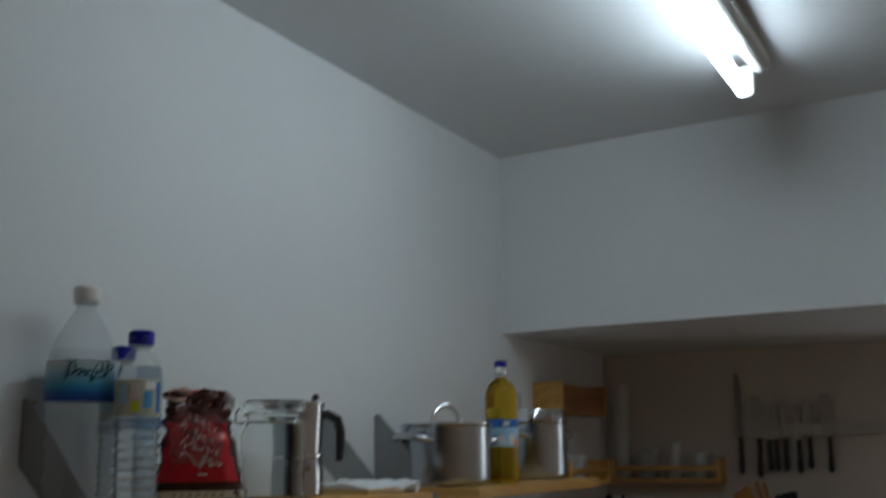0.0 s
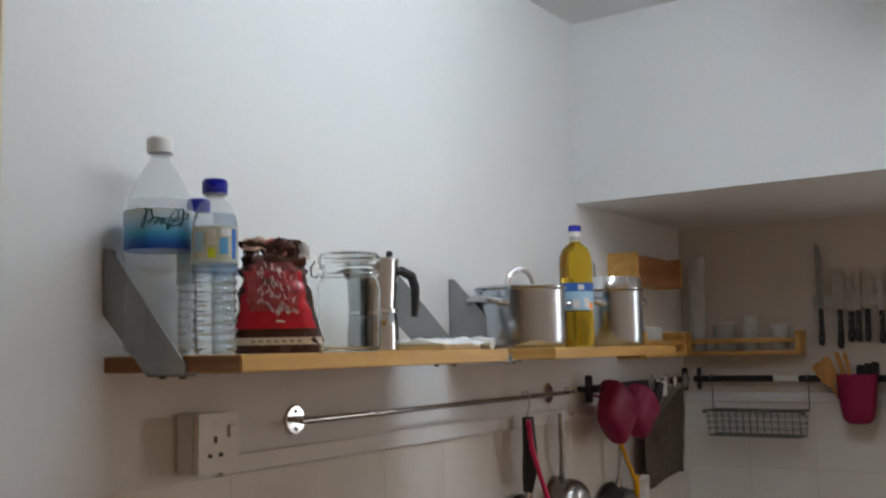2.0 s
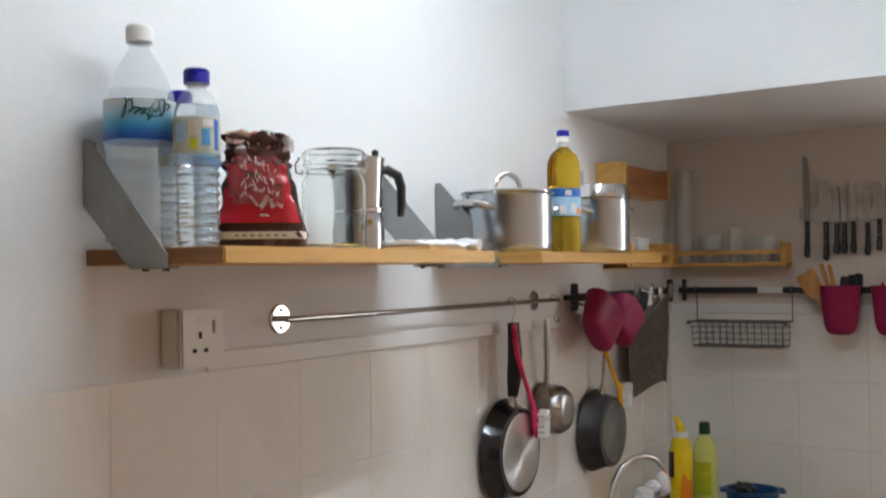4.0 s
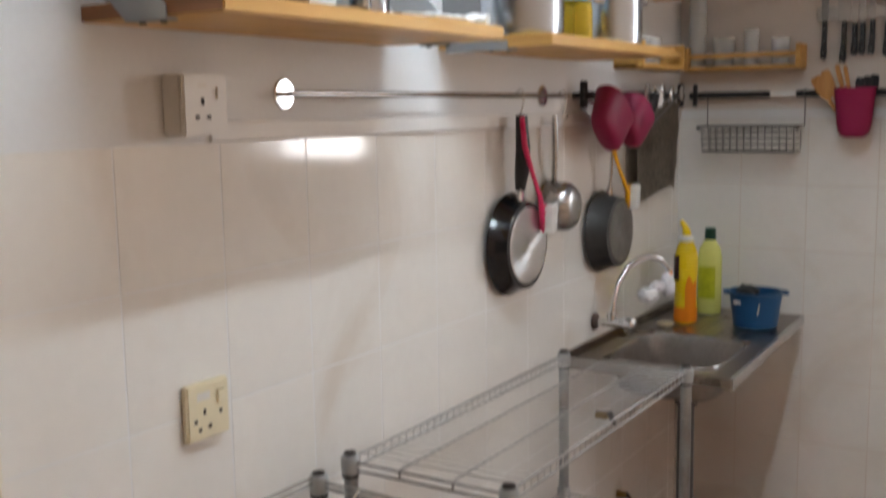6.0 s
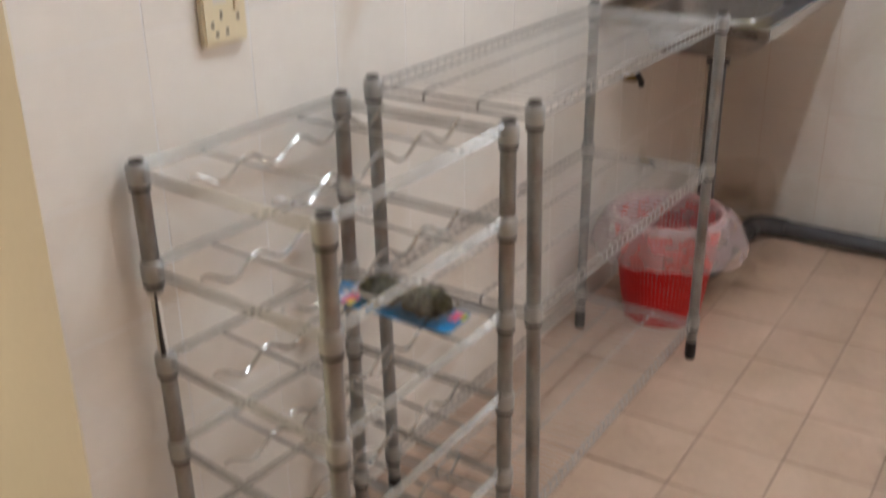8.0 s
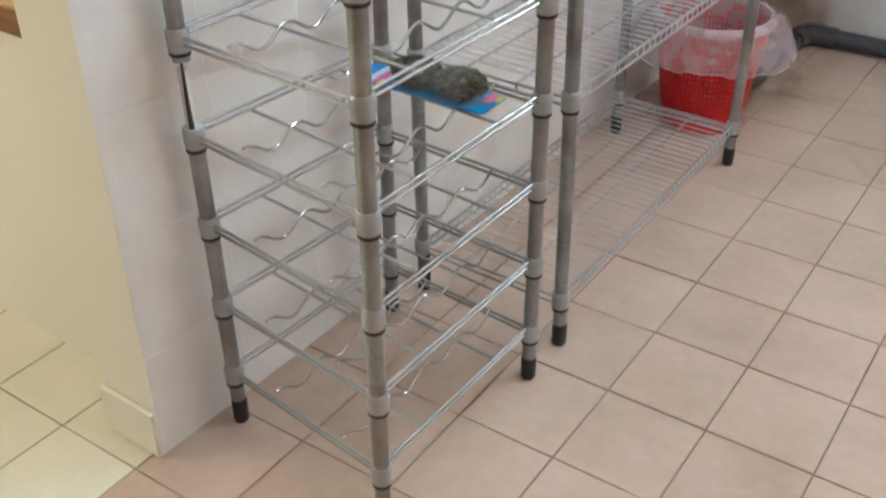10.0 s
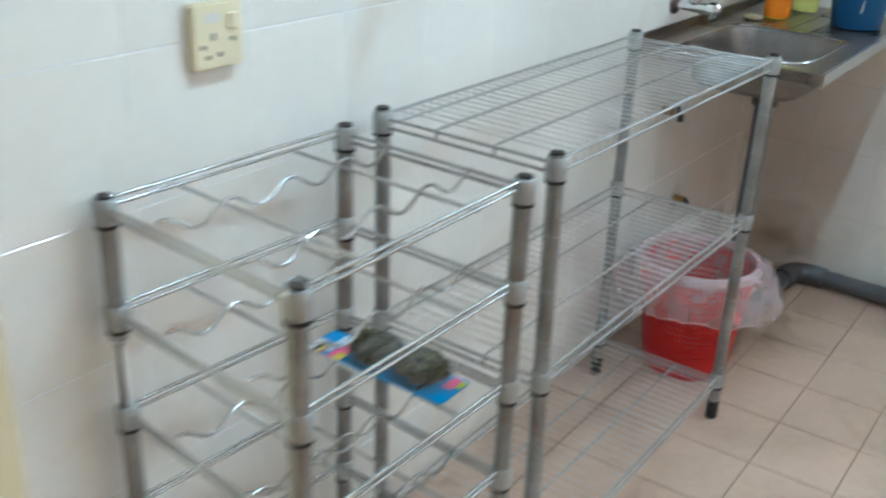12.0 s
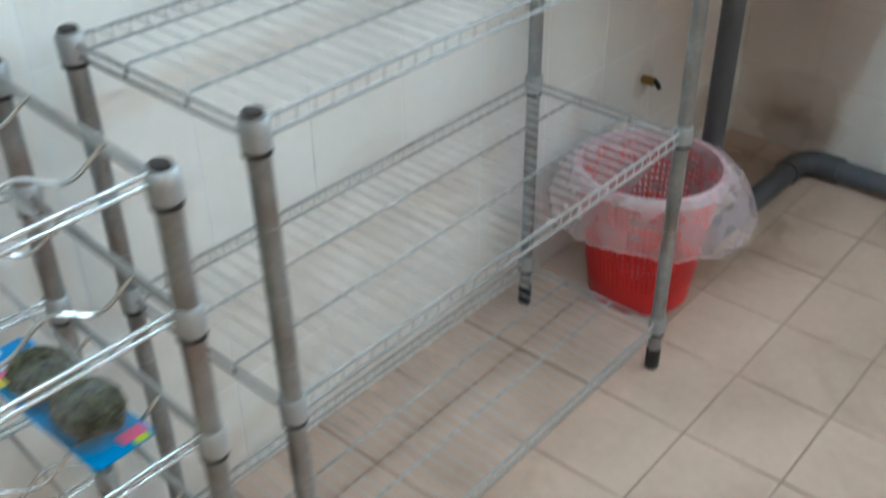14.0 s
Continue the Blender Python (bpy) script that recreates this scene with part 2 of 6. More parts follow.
def solid(name, bm, material, at, label, category, group=""):
    ob = new(name, mesh_of(name, bm, material, at))
    ob.location = at
    ORIGIN[ob] = Vector(at)
    return tagged(ob, label, category, group)


def structure(name, bm, material, label, category):
    ob = new(name, mesh_of(name, bm, material, (0, 0, 0)))
    ORIGIN[ob] = Vector((0, 0, 0))
    return tagged(ob, label, category, kind="structure")


def B(*boxes, bevel=0.0):
    bm = bmesh.new()
    for lo, hi in boxes:
        box(bm, lo, hi, bevel)
    return bm


def P(points, r, seg=8, **k):
    return pipe(bmesh.new(), points, r, seg, **k)


def L(profile, centre=(0, 0, 0), seg=24, **k):
    return lathe(bmesh.new(), profile, centre, seg, **k)


# ---- the large structure ----
FAR, CEILING, BEAM_Y, BEAM_Z, WALL_END = 3.58, 2.44, 2.79, 1.957, 1.12
TILE = 0.2
floor = structure("floor", B(((-3.2, -2.7, -0.15), (2.4, 3.9, -0.003))), FLOOR_GROUT, "dirty dark grout bed under beige floor tiles", "floor")
structure("ceiling", B(((-3.2, -2.7, CEILING), (2.4, 3.9, CEILING + 0.12))), CEIL, "plain white painted ceiling", "ceiling")
wall_west = structure("wall_west", B(((-0.115, WALL_END + 0.004, -0.1), (-0.0005, 3.9, 1.40)), ((-0.115, WALL_END + 0.004, 1.40), (0.0, 3.9, CEILING))), PAINT,
                      "white painted wall tiled in its lower part", "wall")
structure("wall_west_end", B(((-0.118, WALL_END, -0.1), (-0.0, WALL_END + 0.004, CEILING))), CREAM, "cream painted end of the partition wall", "wall")
wall_north = structure("wall_north", B(((0.0, FAR + 0.0005, -0.1), (2.2, 3.9, 1.05)), ((0.0, FAR + 0.0005, 1.05), (1.26, 3.9, BEAM_Z + 0.01)), ((1.85, FAR + 0.0005, 1.05), (2.2, 3.9, BEAM_Z + 0.01))),
                       NICHE_PAINT, "beige painted wall in the shade of a beam", "wall")
structure("beam", prism(bmesh.new(), [(0.0, BEAM_Y + 0.005), (2.2, BEAM_Y - 0.13), (2.2, 3.9), (0.0, 3.9)], "z", BEAM_Z, CEILING), PAINT, "deep white painted beam over the sink wall", "beam")
structure("wall_east", B(((2.2, -2.7, -0.1), (2.4, 3.9, CEILING))), GREIGE, "beige painted wall", "wall")
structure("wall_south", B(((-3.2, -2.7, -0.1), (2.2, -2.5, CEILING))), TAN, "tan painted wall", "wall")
structure("wall_living", B(((-3.2, -2.5, -0.1), (-3.0, 3.9, CEILING))), CREAM, "cream painted wall", "wall")
structure("wall_back", B(((-3.0, 2.3, -0.1), (-0.115, 2.5, CEILING))), CREAM, "cream painted wall", "wall")
structure("half_wall", B(((-3.0, 1.215, -0.1), (-0.115, 1.36, 0.660))), CREAM, "cream painted half wall under a timber ledge", "wall")

# window in the sink wall, beyond the tiles
win = structure("window_1", B(((1.24, FAR + 0.05, 1.03), (1.28, FAR + 0.10, 1.97)), ((1.83, FAR + 0.05, 1.03), (1.87, FAR + 0.10, 1.97)), ((1.28, FAR + 0.05, 1.03), (1.83, FAR + 0.10, 1.06)),
                              ((1.28, FAR + 0.05, 1.93), (1.83, FAR + 0.10, 1.97)), ((1.28, FAR + 0.05, 1.18), (1.83, FAR + 0.10, 1.26))), WHITE_PLASTIC, "white framed window to daylight", "window")
# unseen pane, added to dim the lower part of the window's reflection
part("reflection_dimmer", B(((1.28, FAR + 0.07, 1.06), (1.83, FAR + 0.075, 1.18))), mat("dimming_pane", (0.8, 0.82, 0.83), 0.5, vary=0.1, bump=0.05, alpha=0.9), win, "added unseen pane dimming the window's lower reflection")
structure("baseboard", B(((-0.128, WALL_END - 0.010, 0.0), (0.003, WALL_END - 0.0005, 0.095)), bevel=0.003), CREAM, "cream painted plinth round the partition end", "baseboard")

# ---- wire shelf unit and bottle rack ----


def ring_collar(parent, x, y, z, r=0.0155, h=0.034, band=True):
    c = part("collar", L([(r * 0.84, z - h), (r * 1.0, z - h + 0.002), (r * 1.06, z - h * 0.45), (r * 1.04, z - 0.003), (r * 0.9, z)], (x, y, 0), 16), COLLAR, parent)
    if band:
        part("clip_ring", L([(r * 0.80, z - h - 0.0045), (r * 0.99, z - h - 0.004), (r * 1.0, z - h + 0.0003), (r * 0.8, z - h + 0.0006)], (x, y, 0), 16), BLACK, c, "black plastic clip ring")
    return c


def shelf_unit():
    x0, x1, y0, y1 = 0.057, 0.370, 1.750, 2.600
    t = thing("wire_shelf_unit", ((x0 + x1) / 2, (y0 + y1) / 2, 0), "empty three-tier chromed wire shelf unit against the tiled wall", "shelf unit")

    def set_at(x, y, z):
        """The unit stands slightly racked: its near end leans to the wall, its far end is pinched in."""
        f = (y1 - y) / (y1 - y0)
        return (x + f * (0.010 - 0.019 * z) - (1 - f) * 0.007 * (x - x0) / (x1 - x0), y, z)

    def rod(name, points, r, seg=8, material=SHELF_ROD):
        return part(name, P([set_at(*p) for p in points], r, seg), material, t)

    for x in (x0, x1):
        for y in (y0, y1):
            p = rod("post", [(x, y, 0.045), (x, y, 0.45), (x, y, 0.855)], 0.0125, 16, POST)
            for k in range(8):
                z = 0.14 + k * 0.085
                part("groove", L([(0.0122, z - 0.0012), (0.0129, z), (0.0122, z + 0.0012)], (*set_at(x, y, z)[:2], 0), 16), COLLAR, p)
            part("post_cap", L([(0.0105, 0.852), (0.0105, 0.8585), (0.004, 0.8595)], (*set_at(x, y, 0.855)[:2], 0), 16), DARK_HOLE, p, "dark plastic cap")
            part("foot", L([(0.011, 0.0), (0.0135, 0.004), (0.0135, 0.045), (0.011, 0.05)], (*set_at(x, y, 0)[:2], 0), 14), BLACK, t, "black rubber foot")
            for z in (0.852, 0.512, 0.118):
                ring_collar(t, *set_at(x, y, z))
    drop = 0.018
    for z in (0.845, 0.501, 0.106):
        for x in (x0, x1):
            rod("edge_rod", [(x, y0 + 0.012, z + 0.001), (x, y1 - 0.012, z + 0.001)], 0.0028)
            rod("edge_rod", [(x, y0 + 0.012, z - drop), (x, y1 - 0.012, z - drop)], 0.0026)
        for y in (y0, y1):
            rod("end_rod", [(x0 + 0.012, y, z - 0.004), (x1 - 0.012, y, z - 0.004)], 0.0026)
            rod("end_rod", [(x0 + 0.012, y, z - drop), (x1 - 0.012, y, z - drop)], 0.0026)
        for x in (x0 + 0.104, x0 + 0.209):
            rod("support_rod", [(x, y0, z - drop), (x, y0, z - 0.004), (x, y0 + 0.006, z - 0.001), (x, y1 - 0.006, z - 0.001), (x, y1, z - 0.004), (x, y1, z - drop)], 0.0024)
        n = 34
        for k in range(n):
            y = y0 + 0.028 + k * (y1 - y0 - 0.056) / (n - 1)
            rod("wire", [(x0, y, z - drop), (x0, y, z - 0.001), (x0 + 0.005, y, z + 0.004), (x1 - 0.005, y, z + 0.004), (x1, y, z - 0.001), (x1, y, z - drop)], 0.0010, 6, WIRE)
    return t


shelf_unit()


def bottle_rack():
    A, Bk, C, D = (0.026, 1.257), (0.058, 1.655), (0.381, 1.221), (0.383, 1.635)
    levels = (0.838, 0.695, 0.540, 0.392, 0.246, 0.106)
    t = thing("bottle_rack", (0.21, 1.44, 0), "chromed wire wine bottle rack with six tiers and one broken post", "bottle rack")
    LEAN = 0.016      # the broken post leans away from the wall at its foot

    def sag(n, z):      # how far each post's joints stand off the common level
        return (-0.009 if z > 0.6 else 0.0) if n == 0 else (0.006 * z / 0.84 if n == 3 else 0.0)

    def ax(n, x, z):
        return x + (LEAN * (0.84 - z) / 0.84 if n == 0 else 0.0)

    for n, (x, y) in enumerate((A, Bk, C, D)):
        cuts = [(0.045, 0.530), (0.651, 0.839)] if n == 0 else [(0.045, 0.848 + sag(n, 0.84))]
        for lo, hi in cuts:
            part("post", P([(ax(n, x, lo), y, lo), (ax(n, x, hi), y, hi)], 0.0125, 16), POST, t)
        part("post_cap", L([(0.0105, 0.846), (0.0105, 0.8535), (0.004, 0.8545)], (x, y, sag(n, 0.84)), 16), DARK_HOLE, t, "dark plastic cap")
        part("foot", L([(0.011, 0.0), (0.0135, 0.004), (0.0135, 0.045), (0.011, 0.05)], (ax(n, x, 0), y, 0), 14), BLACK, t, "black rubber foot")
        for z in levels:
            ring_collar(t, ax(n, x, z), y, z + 0.012 + sag(n, z))
    part("inner_sleeve", P([(A[0] + 0.001, A[1], 0.640), (A[0] + 0.003, A[1], 0.545)], 0.0075, 12), WHITE_PLASTIC, t, "bare white inner sleeve in the broken post")
    part("threaded_rod", P([(A[0] + 0.007, A[1] - 0.004, 0.660), (A[0] + 0.0095, A[1] - 0.006, 0.59), (A[0] + 0.012, A[1] - 0.006, 0.522)], [0.0016, 0.003, 0.0045]), DARK_TEFLON, t, "bare dark rod in the gap of the broken post")

    def mix(p, q, f, z):
        return (p[0] + (q[0] - p[0]) * f, p[1] + (q[1] - p[1]) * f, z + p[2] + (q[2] - p[2]) * f)

    TOP_A, TOP_D = A, D
    Bk, C = (*Bk, 0.0), (*C, 0.0)
    for z in levels:
        A = (ax(0, TOP_A[0], z), TOP_A[1], sag(0, z))
        D = (TOP_D[0], TOP_D[1], sag(3, z))
        for p, q in ((A, C), (Bk, D)):
            for dz in (0.0, -0.010):
                part("side_rod", P([mix(p, q, 0.03, z + dz), mix(p, q, 0.97, z + dz)], 0.0028), SHELF_ROD, t)
        for p, q in ((A, Bk), (C, D)):
            for dz in (0.010, 0.0):
                part("long_rod", P([mix(p, q, 0.03, z + dz), mix(p, q, 0.97, z + dz)], 0.0026, 12), CHROME, t)
        for f in (0.275, 0.755):
            a, b = mix(A, Bk, f, z - 0.004), mix(C, D, f, z - 0.004)
            part("cross_rod", P([a, b], 0.0025), SHELF_ROD, t)
        for f in (0.29, 0.74):
            a, b = mix(A, C, f, 0), mix(Bk, D, f, 0)
            pts = []
            for k in range(65):
                s = k / 64
                pts.append((a[0] + (b[0] - a[0]) * s, a[1] + (b[1] - a[1]) * s, a[2] + (b[2] - a[2]) * s + z - 0.004 + 0.0115 * math.cos(2 * math.pi * (s * 4.1 - 1.13))))
            part("bottle_cradle", P(pts[1:-1], 0.0024, 10), CHROME, t, "wavy wire bottle cradle")
    return t


bottle_rack()

# ---- more materials ----
PET = mat("clear_pet_plastic", (0.62, 0.70, 0.77), 0.06, vary=0.03, bump=0.0, alpha=0.22, rough_vary=0.03)
STILL_WATER = mat("still_water", (0.80, 0.88, 0.94), 0.02, vary=0.02, bump=0.0, alpha=0.10, rough_vary=0.01)
WATER = clear("water", (0.86, 0.93, 1.0), 0.01, 1.33, 1.0)
JAR_GLASS = clear("jar_glass", (0.97, 0.985, 0.98), 0.03, 1.09, 1.0)
GLASS = mat("clear_glass", (0.90, 0.93, 0.92), 0.05, vary=0.03, bump=0.0, alpha=0.36, rough_vary=0.02)
OIL = clear("golden_cooking_oil", (0.84, 0.55, 0.05), 0.03, 1.20, 1.0)
LINER = mat("translucent_bin_liner", (0.85, 0.70, 0.72), 0.28, vary=0.10, scale=22, bump=0.10, alpha=0.31)
LINER_HEM = mat("gathered_liner_plastic", (0.84, 0.72, 0.74), 0.3, vary=0.15, scale=40, bump=0.1, alpha=0.5)
BLUE_CAP = mat("blue_plastic_cap", (0.01, 0.014, 0.30), 0.32, vary=0.1)
BLUE_LABEL = mat("blue_printed_label", (0.02, 0.12, 0.42), 0.4, vary=0.1)
SKY_LABEL = mat("pale_blue_printed_label", (0.38, 0.60, 0.75), 0.4, vary=0.12)
MID_LABEL = mat("mid_blue_printed_label", (0.10, 0.33, 0.58), 0.4, vary=0.12)
BLUE_TINT = mat("faint_blue_print", (0.08, 0.30, 0.60), 0.3, vary=0.5, scale=40, alpha=0.4)
NAVY_INK = mat("dark_teal_ink", (0.005, 0.10, 0.13), 0.5, vary=0.1, bump=0)
YELLOW_LABEL = mat("yellow_printed_label", (0.64, 0.63, 0.46), 0.35, vary=0.25, scale=40, alpha=0.72)
BAG_DARK = mat("dark_brown_foil", (0.055, 0.022, 0.018), 0.22, vary=0.3, scale=20, bump=0.25)
BAG_RED = mat("red_printed_foil", (0.50, 0.015, 0.03), 0.2, vary=0.15, scale=18, bump=0.25, coat=0.4)
BAG_FILM = mat("crinkled_dark_film", (0.12, 0.055, 0.045), 0.16, vary=0.6, scale=48, bump=0.7, tint=(0.04, 0.016, 0.013))
# whitish colour that paints highlights onto the crumpled film
FILM_GLINT = mat("painted_film_highlight", (0.82, 0.76, 0.76), 0.15, vary=0.1, scale=80, bump=0.0, alpha=0.8)
CLEAR_FILM = mat("crinkled_clear_film", (0.56, 0.10, 0.12), 0.07, vary=0.1, scale=60, bump=0.0, alpha=0.50, ior=1.7, coat=1.0)
PALE_PRINT = mat("pale_printed_strip", (0.62, 0.55, 0.46), 0.4, vary=0.1)
PEACH_SCRAP = mat("peach_printed_scrap", (0.70, 0.46, 0.38), 0.3, vary=0.3, scale=60, bump=0.4)
CARD_SCRAP = mat("pink_red_printed_scrap", (0.62, 0.16, 0.14), 0.25, vary=0.5, scale=60, bump=0.4, tint=(0.75, 0.55, 0.5))
CLEAR_SCRAP = mat("crumpled_clear_scrap", (0.8, 0.76, 0.75), 0.12, vary=0.2, scale=60, bump=0.8, alpha=0.5)
WHITE_PRINT = mat("white_print", (0.76, 0.72, 0.70), 0.35, vary=0.12)
PAPER = mat("white_wrapping_film", (0.82, 0.83, 0.84), 0.3, vary=0.08, scale=30, bump=0.3)
MAGENTA = mat("magenta_plastic", (0.28, 0.006, 0.062), 0.5, vary=0.12, bump=0.05)
PINK = mat("pink_plastic", (0.72, 0.03, 0.13), 0.35, vary=0.08)
YELLOW = mat("yellow_plastic", (0.85, 0.62, 0.01), 0.3, vary=0.08)
AMBER = mat("amber_plastic", (0.85, 0.42, 0.008), 0.32, vary=0.08)
ORANGE = mat("orange_plastic", (0.85, 0.25, 0.01), 0.32, vary=0.1)
LIME = mat("lime_detergent", (0.74, 0.76, 0.22), 0.22, vary=0.08)
LIME_LABEL = mat("green_label", (0.52, 0.56, 0.02), 0.35, vary=0.25, scale=30)
GREEN_CAP = mat("dark_green_cap", (0.008, 0.05, 0.03), 0.35, vary=0.1)
BLUE_TUB = mat("blue_plastic_tub", (0.010, 0.075, 0.20), 0.4, vary=0.15, scale=12)
RED_BASKET = mat("red_plastic_basket", (0.55, 0.014, 0.016), 0.38, vary=0.12, scale=14)
CLOTH = mat("grey_brown_cloth", (0.24, 0.205, 0.165), 0.95, vary=0.3, scale=60, fine=260, bump=0.6)
WHITE_CLOTH = mat("white_cloth", (0.78, 0.77, 0.80), 0.9, vary=0.1, scale=40, bump=0.4)
UTENSIL = wood("wooden_utensil", (0.40, 0.17, 0.04), (0.60, 0.31, 0.10), 2)
BLADE = mat("dull_knife_steel", (0.27, 0.25, 0.23), 0.42, 0.75, vary=0.12, scale=20)
PALE_BLADE = mat("pale_satin_knife_steel", (0.46, 0.42, 0.38), 0.45, 0.55, vary=0.12, scale=20)
BASKET_WIRE = mat("dark_grey_coated_wire", (0.17, 0.165, 0.16), 0.45, 0.5, vary=0.15)
SCOURER = mat("steel_wool", (0.085, 0.078, 0.05), 0.42, 0.3, vary=0.5, scale=90, fine=300, bump=1.0)
STRANDS = mat("bright_steel_strands", (0.22, 0.20, 0.11), 0.3, 0.8, vary=0.4, scale=90, bump=0)
CARD_BLUE = mat("blue_printed_card", (0.012, 0.24, 0.56), 0.4, vary=0.1)
CARD_PINK = mat("pink_printed_card", (0.75, 0.12, 0.25), 0.4, vary=0.1)
CARD_YELLOW = mat("yellow_printed_card", (0.8, 0.66, 0.08), 0.4, vary=0.1)
DARK_SPICE = mat("dark_spice", (0.02, 0.018, 0.018), 0.8, vary=0.5, scale=60)
RUST = mat("rusty_brass", (0.30, 0.20, 0.06), 0.45, 0.7, vary=0.4, scale=30)
BROWN_RUBBER = mat("brown_stained_flange", (0.09, 0.06, 0.05), 0.5, 0.3, vary=0.3)


def shaded_label(name, stops, z0, z1, alpha=1.0):
    """A printed label whose colours run into each other from bottom to top."""
    m = mat(name, stops[0], 0.35, vary=0.03, bump=0.0, alpha=alpha)
    nodes, links = m.node_tree.nodes, m.node_tree.links
    sep, mr, ramp = nodes.new("ShaderNodeSeparateXYZ"), nodes.new("ShaderNodeMapRange"), nodes.new("ShaderNodeValToRGB")
    links.new(nodes["Texture Coordinate"].outputs["Object"], sep.inputs[0])
    links.new(sep.outputs["Z"], mr.inputs[0])
    mr.inputs[1].default_value, mr.inputs[2].default_value = z0, z1
    links.new(mr.outputs[0], ramp.inputs[0])
    cr = ramp.color_ramp
    cr.elements[0].position, cr.elements[1].position = 0.0, 1.0
    cr.elements[0].color, cr.elements[1].color = (*stops[0], 1), (*stops[-1], 1)
    for k, c in enumerate(stops[1:-1], 1):
        cr.elements.new(k / (len(stops) - 1)).color = (*c, 1)
    links.new(ramp.outputs[0], nodes["Principled BSDF"].inputs["Base Color"])
    return m


def fine_box(lo, hi, bevel=0.003, seg=2):
    bm = bmesh.new()
    box(bm, lo, hi, bevel, seg)
    return bm


# ---- fluorescent batten on the ceiling ----
def batten():
    t = thing("fluorescent_light", (0.765, 1.78, CEILING), "white fluorescent batten with one bare lit tube on the ceiling", "ceiling light")
    part("batten_body", fine_box((0.766, 1.165, CEILING - 0.030), (0.804, 2.392, CEILING), 0.005), WHITE_PLASTIC, t)
    part("batten_ridge", fine_box((0.776, 1.18, CEILING - 0.044), (0.794, 2.37, CEILING - 0.030), 0.004), WHITE_PLASTIC, t)
    for y in (1.175, 2.352):
        part("lamp_holder", fine_box((0.745, y - 0.004, CEILING - 0.092), (0.774, y + 0.006, CEILING - 0.028), 0.003), WHITE_PLASTIC, t, "white end holder")
    part("tube", P([(0.755, 1.18, CEILING - 0.080), (0.755, 2.343, CEILING - 0.080)], 0.0135, 14), TUBE_GLOW, t, "glowing white tube")


batten()


# ---- the two pine shelves on the left wall ----
def wall_shelf(y0, y1, brackets, label, end):
    t = thing("wall_shelf", (0.12, (y0 + y1) / 2, 1.56), label, "shelf", "pine wall shelves")
    part("board", fine_box((0.002, y0, 1.560), (0.25, y1, 1.582), 0.0025), PINE, t)
    part("end_grain", fine_box((0.003, y0 - 0.0008, 1.561), (0.2485, y0 + 0.0002, 1.581), 0.0002, 1), end, t, "sawn end")
    for y in brackets:
        bm = bmesh.new()
        if y0 < y < y1:
            prism(bm, [(0.001, 1.727), (0.013, 1.727), (0.150, 1.5825), (0.001, 1.5825)], "y", y, y + 0.0028)
        else:
            prism(bm, [(0.001, 1.727), (0.013, 1.727), (0.158, 1.572), (0.158, 1.5565), (0.088, 1.5565), (0.001, 1.640)], "y", y, y + 0.0028)
        b = part("bracket", bm, GREY_STEEL, t, "grey painted steel bracket")
        if y0 < y < y1:
            part("bracket_wing", fine_box((0.02, y0 - 0.004, 1.553), (0.158, y0 - 0.0012, 1.572), 0.0008, 1), GREY_STEEL, b)
        d = 0.02 if y < (y0 + y1) / 2 else -0.02
        part("wall_flange", fine_box((0.0005, min(y, y + d), 1.642), (0.003, max(y, y + d), 1.726), 0.0006, 1), GREY_STEEL, b)
        part("under_flange", fine_box((0.088, min(y, y + d), 1.5555), (0.158, max(y, y + d), 1.5585), 0.0006, 1), GREY_STEEL, b)
        for x in (0.105, 0.142):
            part("screw", L([(0.0045, 1.5525), (0.0045, 1.5555)], (x, y + d * 0.6, 0), 8), DARK_HOLE, b)


wall_shelf(1.282, 1.955, (1.2785, 1.9555), "pine wall shelf on grey steel brackets, laden with bottles and jars", PINE_EDGING_SHADE)
wall_shelf(2.138, 2.815, (2.155,), "pine wall shelf on grey steel brackets, carrying two steel pots", PINE_X)
TOP = 1.582


